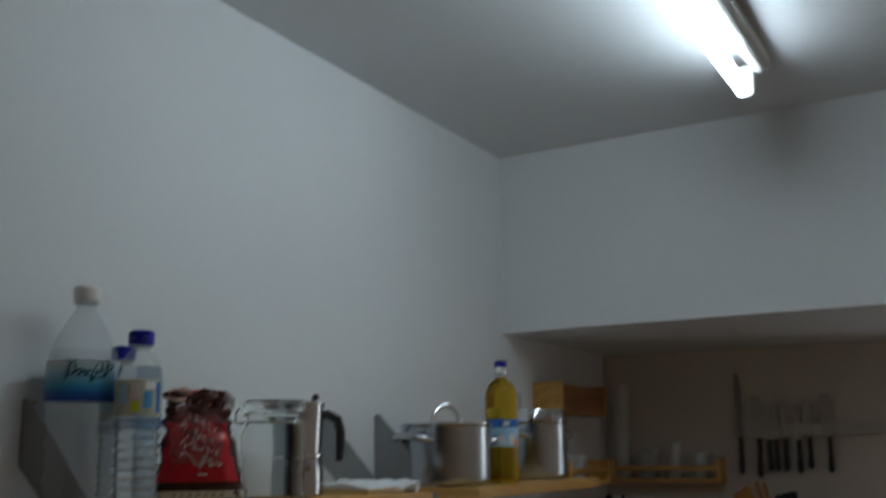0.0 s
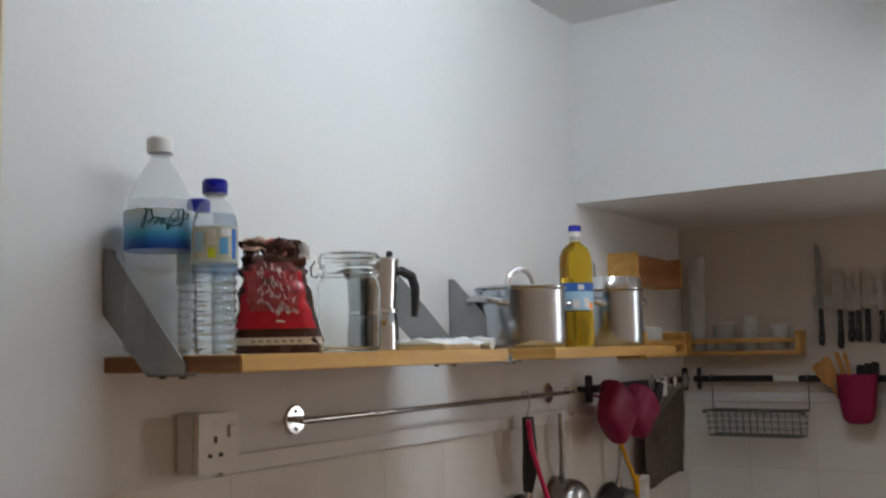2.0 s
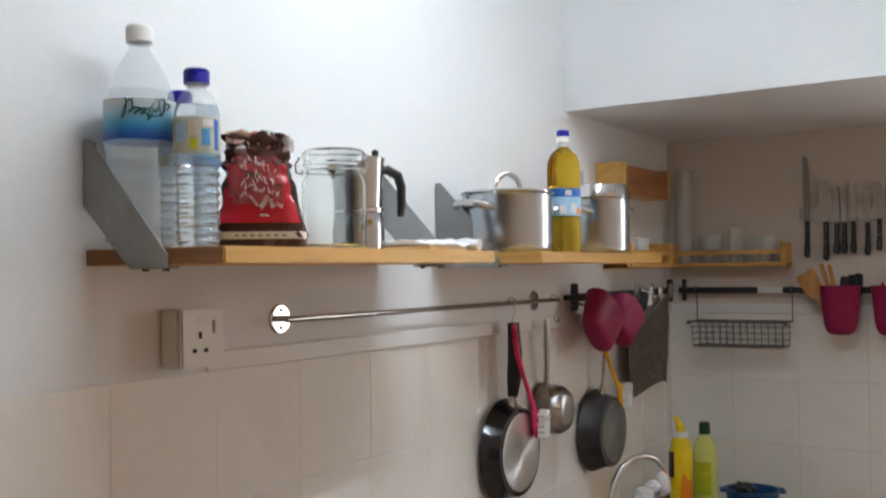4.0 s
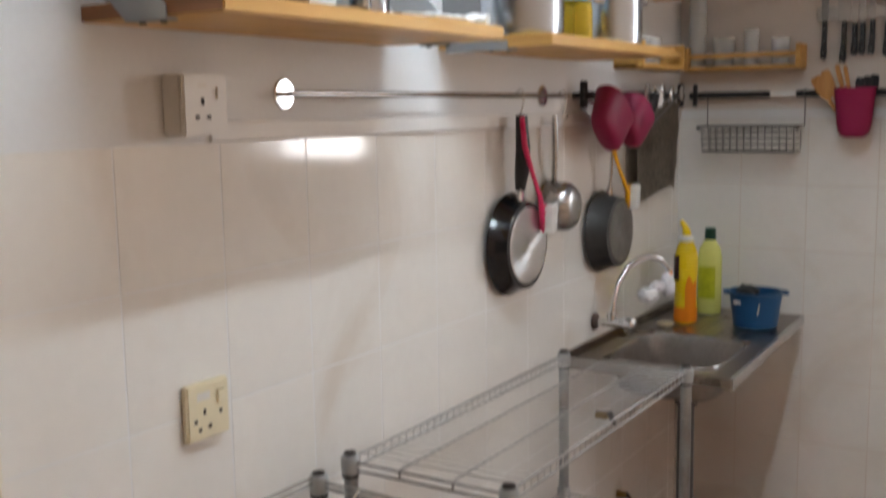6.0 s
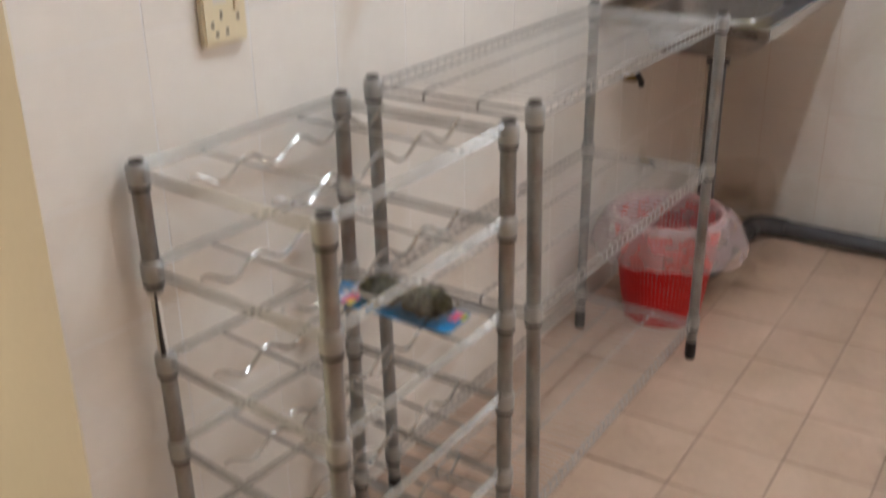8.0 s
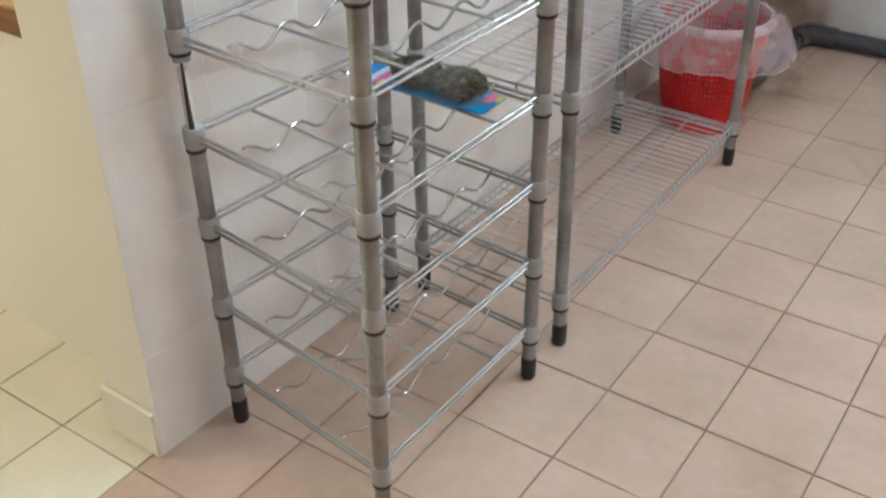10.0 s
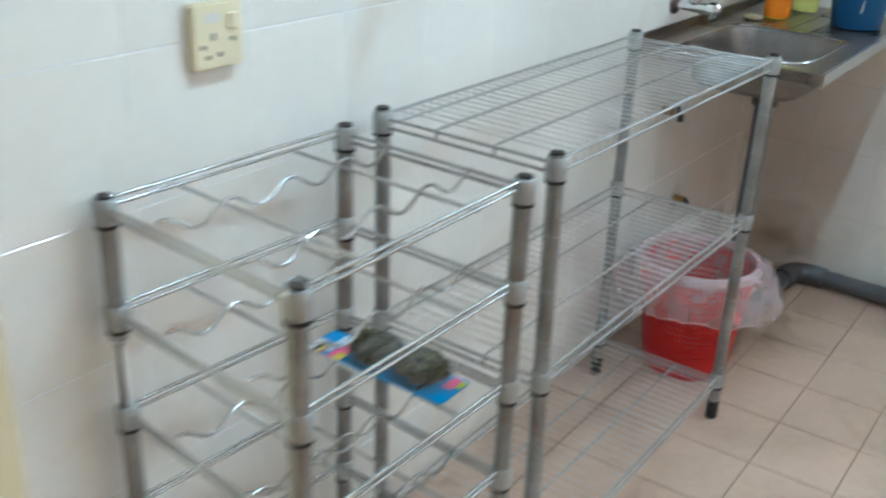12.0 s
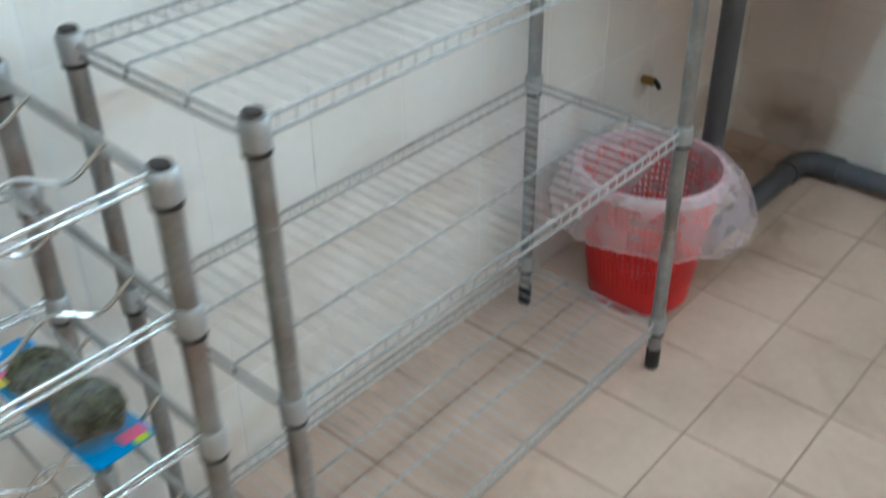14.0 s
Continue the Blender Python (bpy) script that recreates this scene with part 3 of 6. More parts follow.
def water_bottle(x, y, r, h, label, big):
    t = thing("water_bottle", (x, y, TOP), label, "bottle", "water bottles on the shelf")
    cap_h, neck = (0.021, 0.0135) if big else (0.019, 0.0125)
    body = []
    n = 84
    for k in range(n + 1):
        f = k / n
        z = f * (h - cap_h)
        shoulder = 0.66 if big else 0.78
        if f < 0.04:
            rr = r * (0.80 + 5.0 * f)
        elif f < shoulder:
            ribbed = f < (0.46 if big else 0.54)
            rr = r * (1 - (0.075 if big else 0.11) * (0.5 + 0.5 * math.cos(2 * math.pi * f * (11 if big else 17))) * (1 if ribbed else 0))
        else:
            s = min(1, (f - shoulder) / (0.96 - shoulder))
            rr = neck + (r - neck) * max(0, math.cos(s * math.pi / 2)) ** (0.95 if big else 0.6)
        body.append((rr, TOP + 0.0005 + z))
    b = part("bottle_body", L(body, (x, y, 0), 36), PET, t, "clear ribbed plastic bottle")
    level = 0.70 if big else 0.80
    inner = [(max(0.004, rr - 0.0012), z + 0.001) for rr, z in body if z < TOP + h * level]
    part("water", L(inner, (x, y, 0), 36), STILL_WATER if big else WATER, b)
    part("neck_ring", L([(neck, TOP + h - cap_h - 0.004), (neck + 0.0035, TOP + h - cap_h - 0.003), (neck + 0.0035, TOP + h - cap_h - 0.001), (neck, TOP + h - cap_h)], (x, y, 0), 24), PET, t)
    capm = WHITE_PLASTIC if big else BLUE_CAP
    cb = bmesh.new()
    cr = neck + (0.0042 if big else 0.0045)
    lathe(cb, [(cr, TOP + h - cap_h), (cr, TOP + h - 0.003), (cr - 0.0025, TOP + h)], (x, y, 0), 40)
    for v in cb.verts:
        if v.co.z < TOP + h - 0.001:
            i = int(round((math.atan2(v.co.y - y, v.co.x - x)) / (2 * math.pi / 40)))
            if i % 2:
                v.co.x, v.co.y = x + (v.co.x - x) * 0.965, y + (v.co.y - y) * 0.965
    part("cap", cb, capm, t, "white screw cap" if big else "blue screw cap")
    if big:
        z0, z1 = TOP + h * 0.475, TOP + h * 0.655
        rr = r * 1.006
        shade = shaded_label("blue_shaded_label", [(0.01, 0.06, 0.30), (0.02, 0.14, 0.46), (0.06, 0.36, 0.58), (0.26, 0.54, 0.72), (0.52, 0.68, 0.77), (0.66, 0.73, 0.77)], z0 - TOP, z1 - TOP)
        lab = part("label_band", L([(rr, z0), (rr, z1)], (x, y, 0), 36, cap=False), shade, t, "printed label shading from dark blue to white")
        pts = []
        zc = z0 + (z1 - z0) * 0.74
        n = 260
        for k in range(n):
            s = k / (n - 1)
            a = radians(-70) + radians(76) * s + radians(6.5) * math.sin(s * 47 + 0.8)
            amp = 0.0125 if s < 0.14 or 0.56 < s < 0.70 or 0.78 < s < 0.88 else 0.0042
            pts.append((x + (rr + 0.0008) * math.cos(a), y + (rr + 0.0008) * math.sin(a), zc + amp * math.cos(s * 47) - 0.004 * math.sin(s * 5 - 0.4)))
        for k in range(30):
            s = k / 29
            a = radians(6) - radians(52) * s
            pts.append((x + (rr + 0.0008) * math.cos(a), y + (rr + 0.0008) * math.sin(a), zc + 0.004 - 0.014 * math.sin(s * 3.0)))
        part("label_scrawl", P(pts, [0.0008 + 0.0004 * math.sin(k * 0.21) for k in range(len(pts))], 5), NAVY_INK, lab, "dark brushed mark")
    else:
        z0, z1 = TOP + h * 0.52, TOP + h * 0.72
        lab = part("label_band", L([(r * 1.01, z0), (r * 1.012, z1)], (x, y, 0), 36, cap=False), YELLOW_LABEL, t, "yellow and blue printed label")
        part("label_edge", L([(r * 1.012, z0 - 0.016), (r * 1.012, z0 - 0.004)], (x, y, 0), 36, cap=False), BLUE_TINT, lab)
        for a0, wide, f0, f1, m in ((-104, 30, 0.30, 0.86, SKY_LABEL), (-66, 24, 0.46, 0.90, PALE_PRINT), (-62, 18, 0.10, 0.38, LIME_LABEL), (-34, 22, 0.20, 0.66, MID_LABEL), (-30, 26, 0.72, 0.92, WHITE_PRINT), (0, 16, 0.08, 0.94, BLUE_LABEL)):
            bm = bmesh.new()
            rows = []
            for j in range(6):
                a = radians(a0 + wide * j / 5)
                rows.append([bm.verts.new((x + r * 1.022 * math.cos(a), y + r * 1.022 * math.sin(a), z0 + (z1 - z0) * f)) for f in (f0, f1)])
            for p, q in zip(rows, rows[1:]):
                bm.faces.new((p[0], q[0], q[1], p[1]))
            part("label_patch", bm, m, lab)


water_bottle(0.066, 1.318, 0.0465, 0.296, "large clear water bottle with a white cap and blue label", True)
water_bottle(0.150, 1.338, 0.0300, 0.232, "small ribbed water bottle with a blue cap on the shelf", False)
water_bottle(0.052, 1.403, 0.0300, 0.222, "blue-capped water bottle standing behind other bottles", False)


def coffee_bag():
    x, y, w, d, h = 0.168, 1.443, 0.116, 0.062, 0.156
    t = thing("coffee_bag", (x, y, TOP), "half-rolled foil coffee bag in dark brown and shiny red", "food bag")
    ORIGIN[t] = Vector((0, 0, 0))
    rnd = random.Random(4)

    def shell(grow, z0, z1, front_only, amp, nu=30, nv=26, a0=0.10, a1=0.80):
        bm = bmesh.new()
        rows = []
        for j in range(nv + 1):
            f = j / nv
            z = z0 + (z1 - z0) * f
            s = z / h
            wide = w / 2 * (1.06 - 0.50 * max(0, s - 0.12) ** 1.0) * (0.97 + 0.03 * math.sin(s * 9))
            deep = d / 2 * (1.0 - 0.55 * max(0, s - 0.45))
            row = []
            for i in range(nu + (1 if front_only else 0)):
                a = (math.pi * (a0 + a1 * i / nu) if front_only else 2 * math.pi * i / nu)
                cx, cy = math.cos(a), -math.sin(a)
                px = math.copysign(abs(cx) ** 0.55, cx) * wide
                py = math.copysign(abs(cy) ** 0.55, cy) * deep
                crinkle = amp * (0.25 + max(0, s - 0.35) * 1.9) * noise.noise(Vector((px * 70 + 3, py * 70, z * 75)))
                k = 1 + grow + crinkle
                row.append(bm.verts.new((px * k - 0.010 * s, py * k, z + (0.010 * noise.noise(Vector((px * 40, py * 40, 5))) if f == 1 and not front_only else 0))))
            rows.append(row)
        m = nu if not front_only else nu
        for p, q in zip(rows, rows[1:]):
            for i in range(m):
                j = (i + 1) % len(p)
                if front_only and j == 0:
                    continue
                bm.faces.new((p[i], p[j], q[j], q[i]))
        if not front_only:
            bm.faces.new(rows[0])
            bm.faces.new(rows[-1])
        return bm

    part("bag_body", shell(0, 0.0005, h, False, 0.30), BAG_DARK, t)
    red = part("front_panel", shell(0.03, 0.034, 0.114, True, 0.16, a0=0.19, a1=0.62), BAG_RED, t, "red front panel with white shapes")
    part("base_strip", shell(0.03, 0.012, 0.022, True, 0.03, nv=3), PALE_PRINT, t, "pale strip with unreadable print")
    part("rolled_top", shell(0.03, 0.112, h - 0.002, True, 0.45, nv=14), BAG_FILM, t, "crinkled rolled-down top")
    for cx, cz, a, l, wd in ((-0.010, 0.064, 52, 0.018, 0.0035), (0.004, 0.062, -60, 0.018, 0.006), (0.014, 0.060, 70, 0.012, 0.006), (-0.004, 0.078, 15, 0.014, 0.004), (0.024, 0.058, 30, 0.010, 0.005), (0.004, 0.044, 4, 0.012, 0.002)):
        bm = B(((-l / 2, -0.0012, -wd / 2), (l / 2, 0.0, wd / 2)))
        bmesh.ops.rotate(bm, cent=(0, 0, 0), matrix=Matrix.Rotation(radians(a), 3, "Y"), verts=bm.verts)
        bmesh.ops.translate(bm, verts=bm.verts, vec=(cx, -d / 2 * 1.045, cz))
        part("white_shape", bm, WHITE_PRINT, red)
    # crumpled clear film over the print, in sharp small facets
    nu, nv = 22, 15
    grid = []
    film = bmesh.new()
    for j in range(nv + 1):
        z = 0.058 + 0.066 * j / nv
        row = []
        for i in range(nu + 1):
            u = -1 + 2 * i / nu
            half = w / 2 * (0.93 - 0.50 * max(0, z / h - 0.12)) * (1 - 0.55 * max(0, 0.30 - j / nv) * abs(u))
            jig = 0.4 / nu * w
            row.append(film.verts.new((u * half * 0.86 + rnd.uniform(-jig, jig) - 0.010 * z / h, -d / 2 * (1.10 - 0.10 * u * u) - rnd.uniform(0, 0.0045), z + rnd.uniform(-0.0016, 0.0016))))
        grid.append(row)
    for p, q in zip(grid, grid[1:]):
        for i in range(nu):
            a, b = ((p[i], p[i + 1], q[i + 1]), (p[i], q[i + 1], q[i])) if rnd.random() < 0.5 else ((p[i], p[i + 1], q[i]), (p[i + 1], q[i + 1], q[i]))
            film.faces.new(a)
            film.faces.new(b)
    sheet = part("clear_overwrap", film, CLEAR_FILM, t, "creased clear film over the print")
    for f in sheet.data.polygons:
        f.use_smooth = False
    # thin pale streaks laid over the film as painted highlights
    glints = bmesh.new()
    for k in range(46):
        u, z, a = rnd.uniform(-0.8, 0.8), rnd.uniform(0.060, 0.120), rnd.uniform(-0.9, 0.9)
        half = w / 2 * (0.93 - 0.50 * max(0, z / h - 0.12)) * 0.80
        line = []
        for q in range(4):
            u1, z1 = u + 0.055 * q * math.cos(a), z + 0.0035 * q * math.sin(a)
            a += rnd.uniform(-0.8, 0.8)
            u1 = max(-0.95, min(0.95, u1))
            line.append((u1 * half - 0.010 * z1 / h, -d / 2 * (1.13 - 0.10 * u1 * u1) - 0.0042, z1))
        pipe(glints, line, [0.0003, rnd.uniform(0.0006, 0.0016), rnd.uniform(0.0005, 0.0013), 0.0003], 4)
    part("film_highlight", glints, FILM_GLINT, sheet, "painted highlights along the film's creases")
    # torn ends of the inner bag standing out of the roll
    for cx, cz, w0, h0, m in ((-0.030, 0.150, 0.034, 0.018, PEACH_SCRAP), (-0.002, 0.146, 0.030, 0.026, CARD_SCRAP), (0.020, 0.148, 0.016, 0.018, BAG_FILM), (0.034, 0.140, 0.020, 0.022, CLEAR_SCRAP), (-0.020, 0.138, 0.018, 0.016, BAG_DARK)):
        g = bmesh.new()
        bmesh.ops.create_grid(g, x_segments=10, y_segments=8, size=0.5)
        for v in g.verts:
            f = v.co.copy()
            nz = noise.noise(Vector((f.x * 3 + cx * 90, f.y * 3, 1.5)))
            v.co = Vector((cx + f.x * w0, -d * 0.36 - 0.006 * nz, cz + f.y * h0 * (1 - 1.2 * f.x * f.x) + 0.006 * noise.noise(Vector((f.x * 4, cx * 60, 3)))))
        bmesh.ops.solidify(g, geom=list(g.faces), thickness=0.0008)
        part("torn_flap", g, m, t)
    for k in range(7):
        bm = B(((-0.036 + k * 0.0105, -d / 2 * 1.045, 0.0155), (-0.030 + k * 0.0105, -d / 2 * 1.03, 0.0185)))
        part("print_bar", bm, CLOTH, red)
    t.rotation_euler = (0, 0, radians(38))


coffee_bag()


def storage_jar():
    x, y, r = 0.172, 1.597, 0.0485
    t = thing("storage_jar", (x, y, TOP), "empty clear glass storage jar with a wire clip lid", "jar")
    h = 0.118
    out = [(r * 0.9, 0.001), (r, 0.008), (r, h * 0.84), (r * 0.86, h * 0.97), (r * 0.84, h + 0.006)]
    inn = [(rr - 0.003, z + (0.004 if k == 0 else 0)) for k, (rr, z) in enumerate(out)][::-1]
    j = part("jar_body", L([(a, TOP + b) for a, b in out + inn], (x, y, 0), 40), JAR_GLASS, t)
    part("jar_rim", L([(r * 0.93, TOP + h + 0.006), (r * 0.97, TOP + h + 0.009), (r * 0.93, TOP + h + 0.013), (r * 0.86, TOP + h + 0.010), (r * 0.93, TOP + h + 0.006)], (x, y, 0), 40, cap=False), JAR_GLASS, j)
    part("lid", L([(r * 0.93, TOP + h + 0.0145), (r * 0.99, TOP + h + 0.018), (r * 0.99, TOP + h + 0.026), (r * 0.9, TOP + h + 0.031), (r * 0.4, TOP + h + 0.029), (0.002, TOP + h + 0.029), (0.002, TOP + h + 0.026), (r * 0.86, TOP + h + 0.027), (r * 0.93, TOP + h + 0.0145)], (x, y, 0), 40, cap=False), JAR_GLASS, t, "thick clear glass lid")
    part("seal", L([(r * 0.90, TOP + h + 0.013), (r * 0.95, TOP + h + 0.0137), (r * 0.90, TOP + h + 0.0145), (r * 0.90, TOP + h + 0.013)], (x, y, 0), 40, cap=False), JAR_GLASS, t)
    loop = []
    for k in range(26):
        a = 2 * math.pi * k / 26
        loop.append((x + r * 1.01 * math.cos(a), y + r * 1.01 * math.sin(a), TOP + h - 0.001))
    part("neck_wire", P(loop, 0.0011, 6, closed=True), CHROME, t)
    a = radians(205)
    cx, cy = x + r * math.cos(a), y + r * math.sin(a)
    u = Vector((math.cos(a), math.sin(a), 0))
    clip = [Vector((cx, cy, TOP + h - 0.004)), Vector((cx, cy, TOP + h - 0.001)) + u * 0.010, Vector((cx, cy, TOP + h + 0.012)) + u * 0.011, Vector((cx, cy, TOP + h + 0.022)) + u * 0.004]
    part("clip", P(clip, 0.0016, 6), CHROME, t, "bent wire clip")
    b = Vector((x - u.x * r, y - u.y * r, 0))
    part("hinge", P([b + Vector((0, 0, TOP + h - 0.002)), b - u * 0.006 + Vector((0, 0, TOP + h + 0.010)), b + Vector((0, 0, TOP + h + 0.024))], 0.0016, 6), CHROME, t)


storage_jar()


MOKA_STEEL = brushed("satin_moka_steel", (0.50, 0.52, 0.54), 0.16, "Z", 0.5)


def moka_pot():
    x, y = 0.124, 1.722
    t = thing("moka_pot", (x, y, TOP), "steel stovetop coffee maker with a black handle", "coffee pot")
    s = 12
    part("boiler", L([(0.040, TOP + 0.0005), (0.0425, TOP + 0.003), (0.0425, TOP + 0.040), (0.0405, TOP + 0.058), (0.0395, TOP + 0.063)], (x, y, 0), s), MOKA_STEEL, t, "polished boiler")
    part("waist_ring", L([(0.039, TOP + 0.062), (0.0425, TOP + 0.063), (0.0425, TOP + 0.068), (0.039, TOP + 0.070)], (x, y, 0), 24), MIRROR_STEEL, t)
    part("jug", L([(0.0395, TOP + 0.069), (0.040, TOP + 0.080), (0.0435, TOP + 0.143), (0.044, TOP + 0.148)], (x, y, 0), s), MOKA_STEEL, t, "faceted steel jug")
    part("lid", L([(0.045, TOP + 0.148), (0.045, TOP + 0.151), (0.02, TOP + 0.156), (0.006, TOP + 0.157)], (x, y, 0), s), STEEL, t)
    part("lid_knob", L([(0.004, TOP + 0.156), (0.0055, TOP + 0.158), (0.006, TOP + 0.163), (0.003, TOP + 0.166)], (x + 0.018, y + 0.024, 0), 12), BLACK, t, "small black knob")
    u = Vector((0.62, 0.78, 0)).normalized()
    c = Vector((x, y, 0))
    hp = [c + u * 0.036 + Vector((0, 0, TOP + 0.130)), c + u * 0.050 + Vector((0, 0, TOP + 0.133)), c + u * 0.068 + Vector((0, 0, TOP + 0.124)), c + u * 0.074 + Vector((0, 0, TOP + 0.105)), c + u * 0.074 + Vector((0, 0, TOP + 0.075)), c + u * 0.072 + Vector((0, 0, TOP + 0.056))]
    part("handle", P(hp, [0.006, 0.008, 0.0085, 0.008, 0.0075, 0.006], 10), BLACK, t, "curved black plastic handle")
    v = Vector((0.84, -0.54, 0)).normalized()
    part("valve", P([c + v * 0.038 + Vector((0, 0, TOP + 0.045)), c + v * 0.047 + Vector((0, 0, TOP + 0.045))], 0.005, 8), RUST, t, "small brass valve")
    w = -u
    bm = bmesh.new()
    pts = [c + w * 0.036 + Vector((0, 0, TOP + 0.118)), c + w * 0.054 + Vector((0, 0, TOP + 0.150))]
    pipe(bm, pts, [0.008, 0.010], 8)
    part("spout", bm, MIRROR_STEEL, t)


moka_pot()


def packet():
    t = thing("paper_packet", (0.14, 1.87, TOP), "flat white film-wrapped packet on a thin wooden board", "packet")
    part("thin_board", fine_box((0.05, 1.795, TOP + 0.0003), (0.215, 1.918, TOP + 0.009), 0.002), BEECH, t, "thin pale wooden board")
    bm = bmesh.new()
    bmesh.ops.create_grid(bm, x_segments=26, y_segments=26, size=0.5)
    for v in bm.verts:
        f = v.co.copy()
        v.co = Vector((0.135 + f.x * 0.170, 1.868 + f.y * 0.148, TOP + 0.0105 + 0.007 * (1 - (2 * abs(f.x)) ** 4) + 0.006 * noise.noise(Vector((f.x * 7, f.y * 7, 2)))))
        if f.y > 0.34:
            v.co.z -= 0.004 * (f.y - 0.34) / 0.16
    ext = bmesh.ops.extrude_face_region(bm, geom=list(bm.faces))
    for v in [g for g in ext["geom"] if isinstance(g, bmesh.types.BMVert)]:
        v.co.z = TOP + 0.0092 + (v.co.z - TOP - 0.0092) * 0.15
    part("wrapped_sheet", bm, PAPER, t, "creased white wrapping film")
    roll = bmesh.new()
    pts = [(0.062 + 0.165 * k / 14, 1.936 + 0.003 * math.sin(k), TOP + 0.0115 + 0.0015 * math.sin(k * 1.7)) for k in range(15)]
    pipe(roll, pts, [0.0105 + 0.0012 * math.sin(k * 2.3) for k in range(15)], 12)
    part("rolled_end", roll, PAPER, t, "rolled end of the white film")


packet()


def cooking_pot(x, y, r, h, label, lid_h, loop, angle, skirt, u, shift):
    t = thing("cooking_pot", (x, y, TOP), label, "pot", "steel pots on the shelf")
    part("pot_body", L([(r * 0.90, TOP + 0.0005), (r * 0.97, TOP + 0.006), (r, TOP + 0.02), (r, TOP + h - 0.004), (r + 0.004, TOP + h), (r - 0.003, TOP + h), (r - 0.003, TOP + 0.02)], (x, y, 0), 64), POT_STEEL, t, "brushed steel pot")
    lid = part("lid", L([(r + 0.003, TOP + h + 0.001), (r + 0.003, TOP + h + 0.003), (r - 0.001, TOP + h + skirt * 0.8), (r * 0.96, TOP + h + skirt + 0.003), (r * 0.6, TOP + h + skirt + lid_h * 0.5), (r * 0.15, TOP + h + skirt + lid_h * 0.6)], (x, y, 0), 48), MIRROR_STEEL, t, "polished steel lid")
    z = TOP + h + skirt + lid_h * 0.45
    k = loop
    u = Vector(u)
    c = Vector((x, y, 0))
    arch = [c + Vector(shift) + u * (0.030 * math.cos(a)) + Vector((0, 0, z + k * math.sin(a))) for a in [math.pi * j / 12 for j in range(13)]]
    part("lid_handle", P(arch, 0.0058, 10), MIRROR_STEEL, lid)
    for s in (angle, angle + 180):
        d = Vector((math.cos(radians(s)), math.sin(radians(s)), 0))
        e = Vector((-d.y, d.x, 0))
        zz = TOP + h * 0.80
        hw = r * 0.46
        arc = [math.pi * j / 16 for j in range(17)]
        pts = [c + d * (r * 0.86 + 0.044 * math.sin(b) ** 0.6) + e * (hw * math.cos(b)) + Vector((0, 0, zz - 0.006 + 0.009 * math.sin(b))) for b in arc]
        part("side_handle", P(pts, 0.0075, 10), STEEL, t, "bent steel loop handle")


cooking_pot(0.122, 2.243, 0.094, 0.122, "wide brushed steel pot with a loop-handled lid", 0.008, 0.036, -108, 0.003, (0.6, 0.8, 0), (0, 0, 0))
cooking_pot(0.128, 2.700, 0.077, 0.136, "smaller steel pot with a shiny lid on the shelf", 0.008, 0.036, -106, 0.028, (-0.39, 0.92, 0), (-0.036, -0.016, 0))


def oil_bottle():
    x, y, r, h = 0.192, 2.368, 0.0355, 0.262
    t = thing("oil_bottle", (x, y, TOP), "tall bottle of golden cooking oil with a blue cap", "bottle")
    prof = [(r * 0.85, 0.0005), (r, 0.006), (r, 0.060), (r * 0.93, 0.070), (r, 0.080), (r, 0.150), (r * 1.0, 0.178), (r * 0.95, 0.195), (r * 0.78, 0.210), (r * 0.50, 0.220), (0.0125, 0.223), (0.0125, 0.226)]
    part("bottle_body", L([(a, TOP + b) for a, b in prof], (x, y, 0), 28), OIL, t, "clear bottle full of golden oil")
    part("neck", L([(0.0125, TOP + 0.2265), (0.0125, TOP + 0.238)], (x, y, 0), 20), GLASS, t, "clear empty neck")
    part("cap_skirt", L([(0.0142, TOP + 0.237), (0.0142, TOP + 0.248)], (x, y, 0), 24), WHITE_PLASTIC, t, "white tamper ring")
    part("cap", L([(0.0135, TOP + 0.247), (0.0138, TOP + 0.2515), (0.0138, TOP + 0.260), (0.012, TOP + h)], (x, y, 0), 24), BLUE_CAP, t, "blue plastic cap")
    lab = part("label_band", L([(r * 1.012, TOP + 0.078), (r * 1.012, TOP + 0.118)], (x, y, 0), 28, cap=False), SKY_LABEL, t, "pale blue and violet printed label")
    part("label_top", L([(r * 1.014, TOP + 0.118), (r * 1.014, TOP + 0.136)], (x, y, 0), 28, cap=False), BLUE_LABEL, lab)
    for a0, z0, z1, m in ((-40, 0.084, 0.104, WHITE_PRINT), (-78, 0.082, 0.100, WHITE_PRINT), (-20, 0.080, 0.094, ORANGE), (-60, 0.121, 0.132, WHITE_PRINT)):
        bm = bmesh.new()
        rows = []
        for j in range(4):
            a = radians(a0 + 22 * j / 3)
            rows.append([bm.verts.new((x + r * 1.022 * math.cos(a), y + r * 1.022 * math.sin(a), TOP + z)) for z in (z0, z1)])
        for p, q in zip(rows, rows[1:]):
            bm.faces.new((p[0], q[0], q[1], p[1]))
        part("label_patch", bm, m, lab)


oil_bottle()


# ---- pine spice racks near the corner ----
# darker copy of the pine, painting the shade on the high rack's rail
RAIL_SHADED = wood("shaded_pine_rail", (0.20, 0.075, 0.022), (0.36, 0.15, 0.045), 1, rough=0.5)


